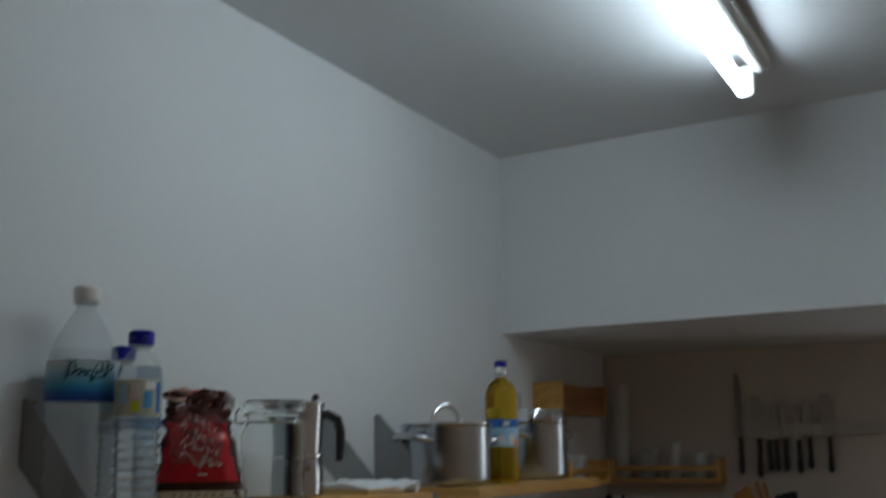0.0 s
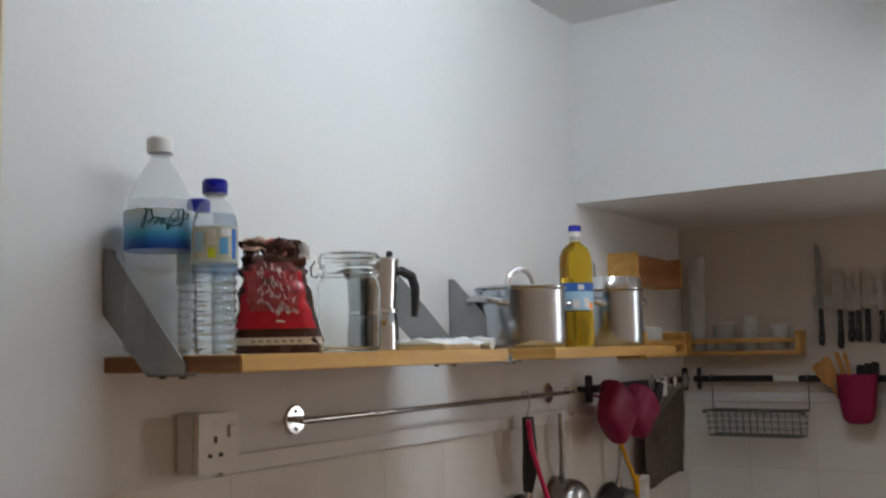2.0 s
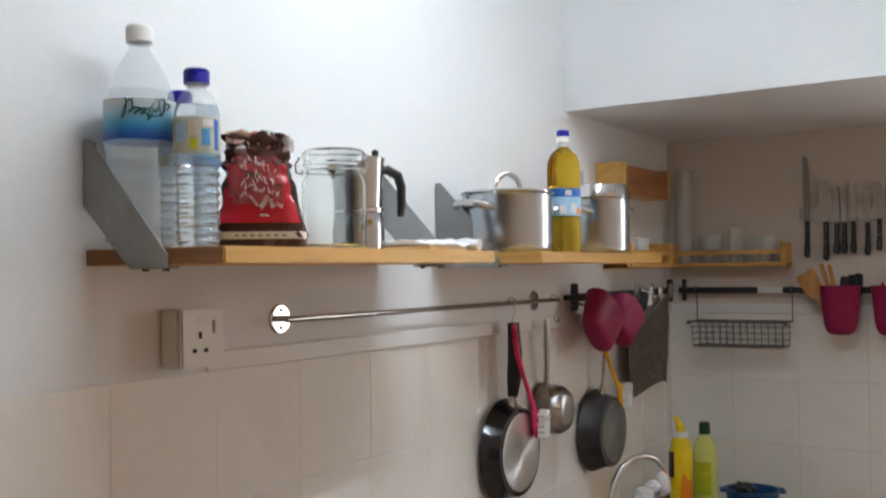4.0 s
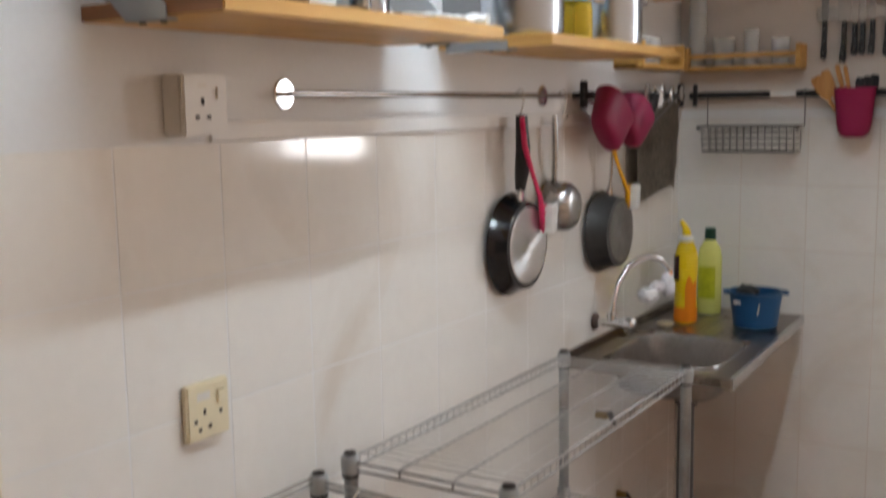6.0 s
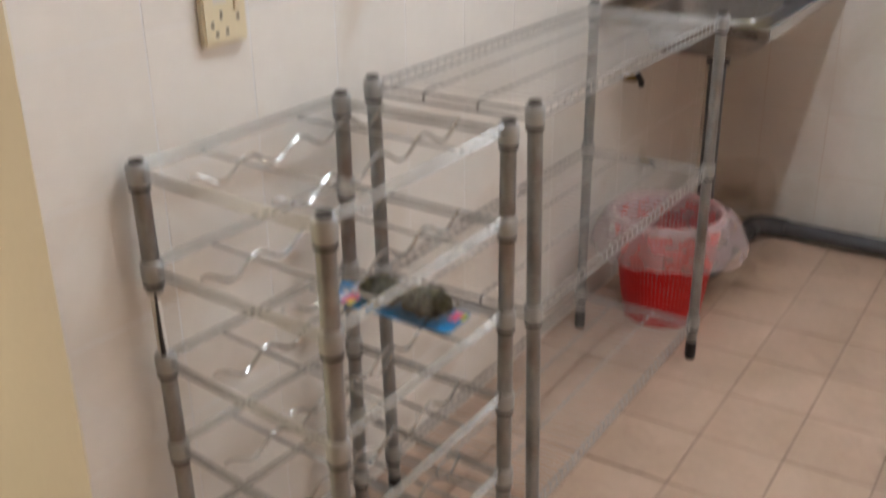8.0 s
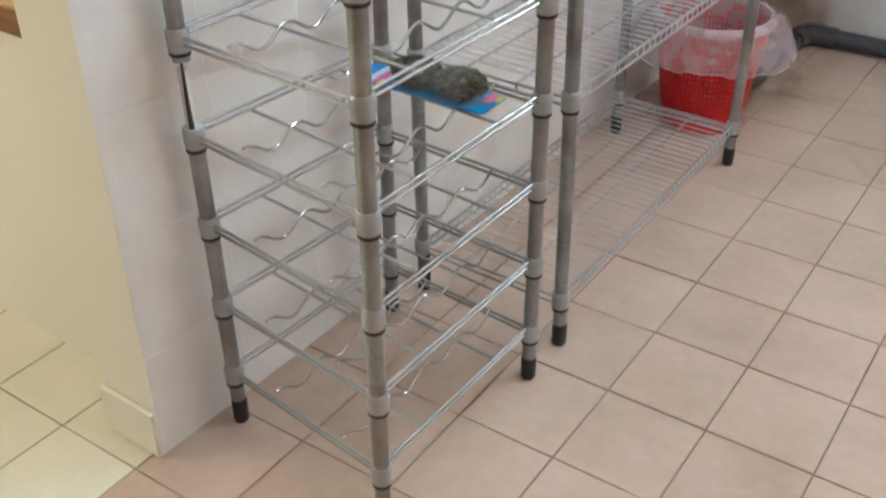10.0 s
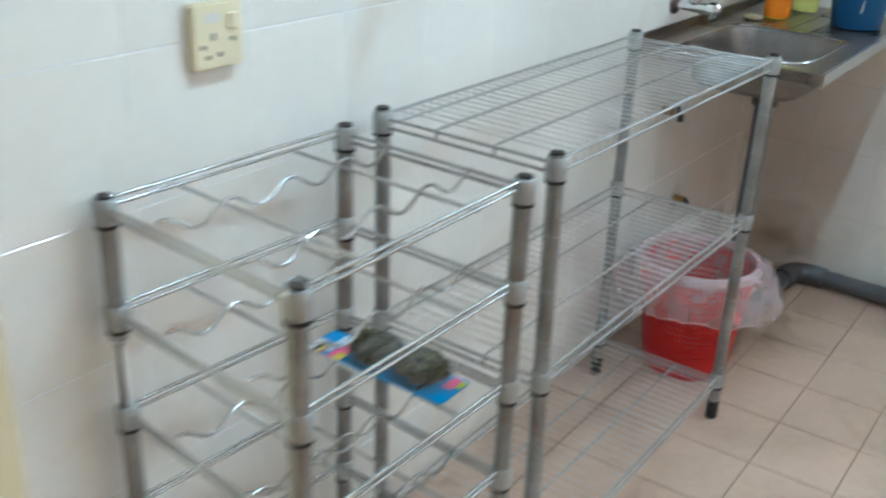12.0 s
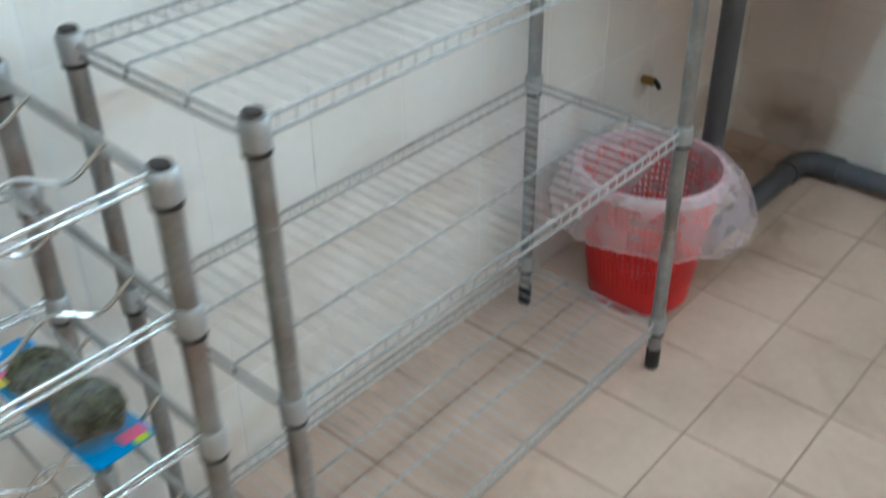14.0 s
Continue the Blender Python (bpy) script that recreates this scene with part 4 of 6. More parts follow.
def spice_rack(name, along, lo, hi, z0, z1, label, wall, rails):
    """A small open rack along x (on the sink wall) or y (on the left wall)."""
    mid = (lo + hi) / 2
    at = (mid, wall - 0.04, z0) if along == "x" else (wall + 0.04, mid, z0)
    t = thing(name, at, label, "spice rack", "pine spice racks")
    d = 0.088

    def bx(a0, a1, b0, b1, c0, c1):
        if along == "x":
            return fine_box((a0, wall - b1, c0), (a1, wall - b0, c1), 0.0015, 1)
        return fine_box((wall + b0, a0, c0), (wall + b1, a1, c1), 0.0015, 1)

    mm = PINE_X if along == "x" else PINE
    part("shelf_board", bx(lo, hi, 0.001, d - 0.014, z0, z0 + 0.011), mm, t)
    for a in (lo, hi - 0.014):
        part("end_panel", bx(a, a + 0.014, 0.001, d, z0 - 0.002, z1), mm, t)
    for r0, r1 in rails:
        part("front_rail", bx(lo + 0.014, hi - 0.014, d - 0.012, d - 0.002, z0 + r0, z0 + r1), RAIL_SHADED if r1 > 0.06 else mm, t)


spice_rack("spice_rack", "x", 0.040, 0.388, 1.548, 1.620, "small pine spice rack holding empty glasses and jars", FAR, ((0.0, 0.012), (0.036, 0.050)))
spice_rack("spice_rack", "y", 3.03, 3.36, 1.548, 1.620, "small pine spice rack fixed low in the wall corner", 0.0, ((0.0, 0.012), (0.034, 0.050)))
spice_rack("spice_rack", "y", 2.985, 3.345, 1.752, 1.838, "small pine spice rack fixed high in the wall corner", 0.0, ((0.0, 0.078),))


def tumbler(name, x, y, z, r0, r1, h, label, fill=None, lid=None):
    t = thing(name, (x, y, z), label, "glass", "glasses in the spice rack")
    part("glass_wall", L([(r0 * 0.9, z + 0.0005), (r0, z + 0.003), (r1, z + h), (r1 - 0.002, z + h), (r0 - 0.002, z + 0.008)], (x, y, 0), 24), GLASS, t)
    if fill:
        part("contents", L([(r0 * 0.85, z + 0.010), (r0 * 0.95, z + fill), (r0 * 0.5, z + fill + 0.008)], (x, y, 0), 14), DARK_SPICE, t, "dark dried spice")
    if lid:
        part("lid", L([(r1 * 1.05, z + h), (r1 * 1.05, z + h + lid), (r1 * 0.9, z + h + lid + 0.003)], (x, y, 0), 24), GLASS, t)
    return t


RZ = 1.5595
for k in range(5):
    tumbler("glass", 0.068, FAR - 0.040, RZ + k * 0.056, 0.024, 0.028, 0.072, "clear tumbler in a tall stack of glasses")
tumbler("glass", 0.150, FAR - 0.040, RZ, 0.030, 0.034, 0.085, "clear tumbler with dark dried spice inside", fill=0.070)
tumbler("spice_jar", 0.233, FAR - 0.040, RZ, 0.023, 0.023, 0.095, "clear glass spice jar with a glass lid", lid=0.012)
tumbler("glass", 0.320, FAR - 0.040, RZ, 0.025, 0.028, 0.080, "empty clear tumbler in the spice rack")
tumbler("glass", 0.045, 3.10, RZ, 0.025, 0.029, 0.075, "empty clear tumbler in the corner rack")
tumbler("glass", 0.045, 3.20, RZ, 0.025, 0.029, 0.075, "empty clear tumbler in the corner rack")

# ---- sockets ----


def socket(y, z, depth, material, label, upper):
    s = 0.086
    t = thing("wall_socket", (0.0, y + s / 2, z), label, "socket")
    if depth > 0.02:
        part("back_box", fine_box((0.0005, y + 0.001, z + 0.001), (depth - 0.008, y + s - 0.001, z + s - 0.001), 0.003), material, t)
        part("face_plate", fine_box((depth - 0.0078, y, z), (depth, y + s, z + s), 0.003), material, t)
    else:
        part("face_plate", fine_box((0.0005, y, z), (depth, y + s, z + s), 0.003), material, t)
    x = depth

    def hole(dy, dz, w, h, name="pin_hole"):
        part(name, B(((x - 0.001, y + dy - w / 2, z + dz - h / 2), (x + 0.0005, y + dy + w / 2, z + dz + h / 2))), DARK_HOLE, t, "dark pin hole")

    if upper:
        hole(0.036, 0.048, 0.006, 0.010)
        hole(0.025, 0.026, 0.008, 0.0055)
        hole(0.047, 0.026, 0.008, 0.0055)
        part("switch", fine_box((x - 0.001, y + 0.062, z + 0.050), (x + 0.004, y + 0.075, z + 0.068), 0.001, 1), material, t, "rocker switch")
        part("print_bar", B(((x - 0.001, y + 0.028, z + 0.068), (x + 0.0004, y + 0.044, z + 0.072))), GROUT, t)
    else:
        hole(0.034, 0.042, 0.005, 0.009)
        hole(0.016, 0.030, 0.006, 0.006)
        hole(0.024, 0.016, 0.006, 0.006)
        hole(0.044, 0.018, 0.006, 0.006)
        hole(0.067, 0.036, 0.006, 0.006)
        part("switch", fine_box((x - 0.001, y + 0.060, z + 0.050), (x + 0.004, y + 0.074, z + 0.070), 0.001, 1), material, t, "rocker switch")
        part("print_bar", B(((x - 0.001, y + 0.020, z + 0.060), (x + 0.0004, y + 0.046, z + 0.072))), GROUT, t)


socket(1.409, 1.412, 0.045, WHITE_PLASTIC, "white surface-mounted wall socket with a switch", True)
socket(1.416, 0.962, 0.014, IVORY, "yellowed ivory wall socket with a switch", False)

# ---- rails ----


def chrome_rail():
    t = thing("towel_rail", (0.0, 2.13, 1.472), "slim chromed hanging rail with round wall plates", "rail")
    part("rod", P([(0.032, 1.648, 1.472), (0.032, 2.672, 1.472)], 0.0050, 12), DARK_ROD, t)
    for y in (1.668, 2.597):
        f = part("wall_plate", L([(0.004, 0.0), (0.0245, 0.0005), (0.0247, 0.0026), (0.0222, 0.0044), (0.005, 0.0045)], (0.0, y, 1.472), 32, axis="x"), MIRROR_STEEL, t, "polished round wall plate")
        part("stand_off", P([(0.003, y, 1.472), (0.032, y, 1.472)], 0.005, 10), STEEL, f)
        for dz in (-0.0145, 0.0145):
            part("screw", L([(0.0034, 0.004), (0.0034, 0.0062), (0.002, 0.0066)], (0.0, y, 1.472 + dz), 10, axis="x"), DARK_ROD, f, "dull screw head")


chrome_rail()


def s_hook(x, y, z, drop, label="bent steel S-hook over the rail"):
    pts = []
    for k in range(9):
        a = math.pi * (1 - k / 8)
        pts.append((x + 0.009 * math.cos(a), y, z + 0.007 + 0.009 * math.sin(a) - 0.004))
    pts += [(x + 0.009, y, z - drop * 0.4), (x + 0.004, y, z - drop * 0.75), (x, y, z - drop)]
    for k in range(1, 6):
        a = -math.pi * k / 5
        pts.append((x + 0.007 - 0.007 * math.cos(a), y, z - drop + 0.008 * math.sin(a)))
    return solid("hook", P(pts, 0.0017, 6), STEEL, (x, y, z), label, "hook", "S-hooks on the rail")


s_hook(0.034, 2.420, 1.472, 0.045)
s_hook(0.034, 2.590 + 0.05, 1.472, 0.045)


def black_rail(along, a0, a1, gaps, wall, ends, label):
    z = 1.474
    at = (0.0, (a0 + a1) / 2, z) if along == "y" else ((a0 + a1) / 2, wall, z)
    t = thing("utensil_rail", at, label, "rail", "black utensil rails")

    def pt(a, off, dz=0.0):
        return (wall + off, a, z + dz) if along == "y" else (a, wall - off, z + dz)

    for lo, hi in gaps:
        p0, p1 = pt(lo, 0.026, -0.010), pt(hi, 0.036, 0.010)
        lo3 = tuple(min(a, b) for a, b in zip(p0, p1))
        hi3 = tuple(max(a, b) for a, b in zip(p0, p1))
        part("bar", fine_box(lo3, hi3, 0.003), BLACK, t)
    for lo, hi in zip([g[1] for g in gaps[:-1]], [g[0] for g in gaps[1:]]):
        p0, p1 = pt(lo, 0.027, -0.008), pt(hi, 0.035, 0.008)
        part("joint_sleeve", fine_box(tuple(min(a, b) for a, b in zip(p0, p1)), tuple(max(a, b) for a, b in zip(p0, p1)), 0.002), WHITE_PLASTIC, t, "white plastic sleeve")
    for a in ends:
        p0, p1 = pt(a - 0.006, 0.020, -0.034), pt(a + 0.006, 0.040, 0.036)
        lo3 = [min(q, w) for q, w in zip(p0, p1)]
        hi3 = [max(q, w) for q, w in zip(p0, p1)]
        bm = bmesh.new()
        box(bm, lo3, hi3, 0.004)
        part("end_bracket", bm, BLACK, t, "black plastic end bracket")
        part("bracket_knob", P([pt(a - 0.016, 0.031), pt(a + 0.010, 0.031)], 0.010, 12), BLACK, t)
        part("bracket_stem", P([pt(a, 0.001), pt(a, 0.024)], 0.007, 10), BLACK, t)


black_rail("y", 2.77, 3.52, [(2.785, 3.50)], 0.0, (2.772, 3.500), "black hanging rail on the side wall")
black_rail("x", 0.05, 1.10, [(0.060, 0.292), (0.366, 1.10)], FAR, (0.060, 1.09), "black hanging rail with a white sleeve on the sink wall")

# ---- hanging pans ----


def frying_pan(y, z, r, depth, handle_top, gloss, base_r, base_mat, label, handle_mat, slim=1.0):
    t = thing("frying_pan", (0.01, y, z), label, "pan", "pans hanging on the rails")
    x0 = 0.012
    prof = [(base_r * 0.98, x0 + depth), (base_r + 0.008, x0 + depth - 0.002), (base_r + (r - base_r) * 0.45, x0 + depth * 0.62), (r, x0 + 0.004), (r + 0.002, x0), (r - 0.004, x0), (base_r, x0 + depth - 0.006), (base_r * 0.4, x0 + depth - 0.005)]
    part("pan_body", L(prof, (0, y, z), 48, axis="x"), gloss, t)
    part("base_disc", L([(base_r * 0.97, x0 + depth + 0.0002), (base_r * 0.95, x0 + depth + 0.0022), (0.012, x0 + depth + 0.0022), (0.010, x0 + depth + 0.0012), (0.002, x0 + depth + 0.0012)], (0, y, z), 48, axis="x"), base_mat, t, "round metal base")
    zt = z + r
    part("handle_bracket", P([(x0 + 0.018, y, zt - 0.016), (x0 + 0.022, y, zt + 0.012)], [0.012, 0.008], 10), STEEL, t)
    hp = [(x0 + 0.020, y + 0.003, zt + 0.008), (x0 + 0.026, y + 0.001, zt + 0.05), (x0 + 0.030, y - 0.001, zt + 0.10), (x0 + 0.026, y, handle_top)]
    bm = P(hp, [v * slim for v in (0.0085, 0.0125, 0.0125, 0.010)], 12)
    part("handle", bm, handle_mat, t, "long handle with a hanging hole")


frying_pan(2.420, 1.138, 0.116, 0.042, 1.428, BLACK_GLOSS, 0.090, BASE_STEEL, "glossy black frying pan hung with its steel base outward", BLACK, 1.35)
frying_pan(2.930, 1.113, 0.108, 0.056, 1.440, DARK_TEFLON, 0.084, mat("scratched_grey_base", (0.17, 0.16, 0.15), 0.4, 0.6, vary=0.35, scale=25), "dark grey non-stick pan hanging with its scratched base outward", STEEL, 0.42)


SAUCEPAN_STEEL = brushed("dulled_saucepan_steel", (0.44, 0.43, 0.42), 0.26, "X", 0.5)


def saucepan():
    y, z = 2.622, 1.208
    t = thing("saucepan", (0.02, y, z), "small polished steel saucepan hanging by its handle", "pan", "pans hanging on the rails")
    x0, r, d = 0.006, 0.060, 0.074
    part("pan_body", L([(0.004, x0 + d), (r * 0.55, x0 + d - 0.001), (r * 0.80, x0 + d - 0.008), (r * 0.95, x0 + d - 0.022), (r, x0 + d * 0.5), (r, x0 + 0.008), (r + 0.004, x0), (r - 0.002, x0), (r * 0.9, x0 + d - 0.025)], (0, y, z), 40, axis="x"), SAUCEPAN_STEEL, t)
    part("handle", P([(x0 + 0.014, y, z + r - 0.004), (x0 + 0.022, y - 0.012, z + r + 0.05), (x0 + 0.026, y - 0.02, z + r + 0.10), (x0 + 0.026, y - 0.022, 1.425)], [0.008, 0.0075, 0.0085, 0.007], 10), STEEL, t, "slim steel handle")


saucepan()


def dish_brush(pts, colour, head, label):
    t = thing("dish_brush", pts[-1], label, "brush", "dish brushes on the rails")
    part("handle", P(pts, [0.006, 0.0065, 0.005, 0.006, 0.007][:len(pts)], 8), colour, t)
    hx, hy, hz = head
    part("head", fine_box((hx - 0.012, hy - 0.016, hz - 0.032), (hx + 0.006, hy + 0.014, hz + 0.032), 0.006), colour, t)
    bm = bmesh.new()
    rnd = random.Random(7)
    for k in range(110):
        a, b = rnd.uniform(-0.014, 0.014), rnd.uniform(-0.030, 0.030)
        pipe(bm, [(hx + 0.004, hy + a, hz + b), (hx + 0.020 + rnd.uniform(0, 0.002), hy + a + 0.003, hz + b)], 0.0034, 5)
    part("bristles", bm, WHITE_PLASTIC, t, "white bristles")


dish_brush([(0.056, 2.388, 1.425), (0.060, 2.394, 1.36), (0.066, 2.418, 1.30), (0.070, 2.450, 1.24), (0.070, 2.458, 1.185)], PINK, (0.070, 2.476, 1.195), "pink dish brush with white bristles on the rail hook")
dish_brush([(0.052, 2.900, 1.39), (0.056, 2.905, 1.33), (0.062, 2.930, 1.28), (0.072, 2.965, 1.22), (0.072, 2.968, 1.19)], AMBER, (0.072, 2.985, 1.205), "yellow dish brush with white bristles hanging from the rail")


def hanging_cup(along, a, wall, w_top, w_bot, z0, z1, label, tilt=0.0, turn=0.0):
    """A tapered plastic cup hooked over a rail."""
    at = (wall + 0.09, a, z0) if along == "y" else (a, wall - 0.09, z0)
    t = thing("utensil_cup", at, label, "cup", "magenta cups on the rails")
    bm = bmesh.new()
    rows = []
    n = 28
    prof = [(0.0, 0.50), (0.025, 0.68), (0.07, 0.82), (0.15, 0.92), (0.28, 0.97), (0.6, 0.99), (0.97, 1.0), (1.0, 1.03), (1.0, 0.93), (0.2, 0.82)]
    for f, k in prof:
        z = z0 + (z1 - z0) * f
        hw = (w_bot + (w_top - w_bot) * f) / 2 * k
        hd = 0.040 * (0.78 + 0.22 * f) * k
        row = []
        for i in range(n):
            c, s = math.cos(2 * math.pi * i / n), math.sin(2 * math.pi * i / n)
            p = math.copysign(abs(c) ** 0.78, c) * hw + tilt * (f - 1)
            q = math.copysign(abs(s) ** 0.78, s) * hd + 0.080
            row.append(bm.verts.new((wall + q, a + p, z) if along == "y" else (a + p, wall - q, z)))
        rows.append(row)
    for p, q in zip(rows, rows[1:]):
        for i in range(n):
            bm.faces.new((p[i], p[(i + 1) % n], q[(i + 1) % n], q[i]))
    bm.faces.new(rows[0])
    bm.faces.new(rows[-1])
    if turn:
        bmesh.ops.rotate(bm, cent=(wall + 0.08, a, z1 - 0.02), matrix=Matrix.Rotation(radians(turn), 3, "X"), verts=bm.verts)
    part("cup_body", bm, MAGENTA, t)
    for d in (-0.28 * w_top, 0.28 * w_top):
        c = [(0.050, z1 - 0.012), (0.048, z1 + 0.004), (0.030, z1 + 0.008), (0.022, z1 - 0.004)]
        pts = [((wall + o, a + d, z) if along == "y" else (a + d, wall - o, z)) for o, z in c]
        part("rim_hook", P(pts, 0.003, 6), MAGENTA, t)


hanging_cup("y", 2.840, 0.0, 0.160, 0.150, 1.346, 1.450, "magenta plastic utensil cup hanging askew on the black rail", 0.0, -40)
hanging_cup("y", 3.000, 0.0, 0.130, 0.110, 1.338, 1.440, "magenta plastic cup full of cutlery on the black rail", 0.0, -45)
hanging_cup("x", 0.541, FAR, 0.112, 0.092, 1.346, 1.488, "magenta plastic cup holding wooden spatulas on the rail")
hanging_cup("x", 0.680, FAR, 0.112, 0.092, 1.346, 1.488, "empty magenta plastic cup hooked on the rail")


def spatula(x, y, z, lean, length, w, label, material=None):
    t = thing("spatula", (x, y, z), label, "spatula", "wooden utensils in the cup")
    top = Vector((x + lean[0], y + lean[1], z + length))
    base = Vector((x, y, z))
    m = base.lerp(top, 0.52)
    part("stem", P([base, m], [0.0055, 0.006], 8), material or UTENSIL, t)
    d = (top - base).normalized()
    side = d.cross(Vector((0, 1, 0))).normalized()
    nrm = side.cross(d)
    bm = bmesh.new()
    out = [(-0.004, 0.0), (-w * 0.42, 0.25), (-w * 0.5, 0.7), (-w * 0.44, 0.96), (-w * 0.2, 1.0), (w * 0.35, 1.0), (w * 0.5, 0.9), (w * 0.5, 0.6), (w * 0.4, 0.25), (0.004, 0.0)]
    rows = []
    for k in (-0.0022, 0.0022):
        rows.append([bm.verts.new(m + side * a + d * (b * length * 0.5) + nrm * k) for a, b in out])
    n = len(out)
    bm.faces.new(rows[0])
    bm.faces.new(rows[1][::-1])
    for k in range(n):
        bm.faces.new((rows[0][k], rows[0][(k + 1) % n], rows[1][(k + 1) % n], rows[1][k]))
    part("blade", bm, material or UTENSIL, t)


for k, (dx, lx, ln, w) in enumerate(((-0.012, -0.100, 0.168, 0.038), (-0.006, -0.076, 0.180, 0.026), (0.004, -0.050, 0.190, 0.014), (0.012, -0.034, 0.186, 0.012))):
    spatula(0.538 + dx, FAR - 0.075 - 0.008 * k, 1.362, (lx, -0.005), ln, w, "brown wooden spatula leaning out of the cup")
for k, (dx, lx) in enumerate(((0.012, 0.010), (0.026, 0.018), (0.038, 0.026))):
    spatula(0.538 + dx, FAR - 0.085 + 0.012 * k, 1.362, (lx * 0.5, 0.0), 0.150 + 0.004 * k, 0.026, "black plastic spatula standing in the cup", BLACK)


def cutlery(y, x, z, ly, ln, label):
    t = thing("spoon", (x, y, z), label, "cutlery", "cutlery in the cup")
    top = (x + 0.012, y + ly, z + ln)
    part("stem", P([(x, y, z), top], [0.0035, 0.003], 6), BLADE, t)
    bm = bmesh.new()
    bmesh.ops.create_uvsphere(bm, u_segments=14, v_segments=8, radius=0.018)
    for v in bm.verts:
        v.co = Vector((v.co.x * 0.35, v.co.y * 0.85, v.co.z * 1.25)) + Vector(top)
    part("bowl", bm, BLADE if ly < 0.11 or ly > 0.22 else MIRROR_STEEL, t)


for k, (dy, ly, ln) in enumerate(((-0.03, 0.09, 0.108), (-0.02, 0.12, 0.100), (0.0, 0.15, 0.108), (0.01, 0.20, 0.100), (0.02, 0.26, 0.104))):
    cutlery(3.01 + dy, 0.072 + 0.005 * k, 1.375, ly, ln, "shiny steel spoon leaning in the magenta cup")


opener = thing("peeler", (0.09, 3.06, 1.40), "dark handled peeler with a white tag in the magenta cup", "peeler")
part("grip", P([(0.095, 3.03, 1.405), (0.105, 3.055, 1.445), (0.108, 3.07, 1.478)], [0.010, 0.014, 0.011], 10), DARK_SPICE, opener, "dark worn handle")
part("tag", fine_box((0.110, 3.070, 1.442), (0.113, 3.112, 1.484), 0.001, 1), WHITE_PRINT, opener, "small white tag")


def hanging_cloth():
    bm = bmesh.new()
    nu, nv = 26, 24
    rows = []
    for j in range(nv + 1):
        f = j / nv
        row = []
        for i in range(nu + 1):
            s = i / nu
            y = 3.115 + s * 0.355 + 0.012 * f * math.sin(3 * s)
            z = 1.452 - f * (0.270 - 0.012 * s) - (0.012 if j == nv else 0) * math.sin(s * 7)
            x = 0.034 + 0.010 * math.sin(s * 9 + f * 2) * f + 0.004 * noise.noise(Vector((s * 5, f * 5, 1)))
            row.append(bm.verts.new((x, y, z)))
        rows.append(row)
    for p, q in zip(rows, rows[1:]):
        for i in range(nu):
            bm.faces.new((p[i], p[i + 1], q[i + 1], q[i]))
    bmesh.ops.solidify(bm, geom=list(bm.faces), thickness=0.004)
    t = thing("dish_cloth", (0.034, 3.29, 1.44), "limp grey-brown dish cloth hanging from the rail", "cloth")
    part("cloth_sheet", bm, CLOTH, t)
    part("cloth_hem", P([(0.036, 3.117 + 0.355 * k / 12, 1.452) for k in range(13)], 0.0045, 6), CLOTH, t)


hanging_cloth()


def wire_basket():
    x0, x1, yb, yf, z0, z1 = 0.098, 0.392, FAR - 0.022, FAR - 0.110, 1.304, 1.379
    t = thing("wire_basket", ((x0 + x1) / 2, FAR - 0.06, z0), "dark wire basket hanging empty from the black rail", "basket")
    for z, r in ((z1, 0.0032), (z0, 0.0028)):
        i = 0.0 if z == z1 else 0.010
        part("rim_wire", P([(x0 + i, yb, z), (x1 - i, yb, z), (x1 - i, yf + i, z), (x0 + i, yf + i, z)], r, 6, closed=True), BASKET_WIRE, t)
    for f in (0.27, 0.52, 0.77):
        z = z0 + (z1 - z0) * f
        i = 0.010 * (1 - f)
        part("side_wire", P([(x0 + i, yb, z), (x1 - i, yb, z), (x1 - i, yf + i, z), (x0 + i, yf + i, z)], 0.0012, 6, closed=True), BASKET_WIRE, t)
    n = 14
    for k in range(n):
        x = x0 + 0.010 + (x1 - x0 - 0.020) * k / (n - 1)
        part("upright_wire", P([(x, yb, z1), (x, yb, z0), (x, yf + 0.010, z0), (x, yf, z1)], 0.0012, 6), BASKET_WIRE, t)
    for k in range(1, 4):
        y = yb + (yf - yb) * k / 4
        part("floor_wire", P([(x0 + 0.010, y, z0), (x1 - 0.010, y, z0)], 0.0012, 6), BASKET_WIRE, t)
    for x in (x0, x1):
        part("hanger", P([(x, yb, z1), (x, FAR - 0.022, 1.40), (x, FAR - 0.024, 1.480), (x, FAR - 0.031, 1.488), (x, FAR - 0.039, 1.482), (x, FAR - 0.040, 1.470)], 0.002, 6), BASKET_WIRE, t, "bent hanging wire")
        bm = bmesh.new()
        bmesh.ops.create_uvsphere(bm, u_segments=10, v_segments=6, radius=0.007)
        bmesh.ops.translate(bm, verts=bm.verts, vec=(x, yf, z1 - 0.003))
        part("corner_knob", bm, BASKET_WIRE, t)


wire_basket()


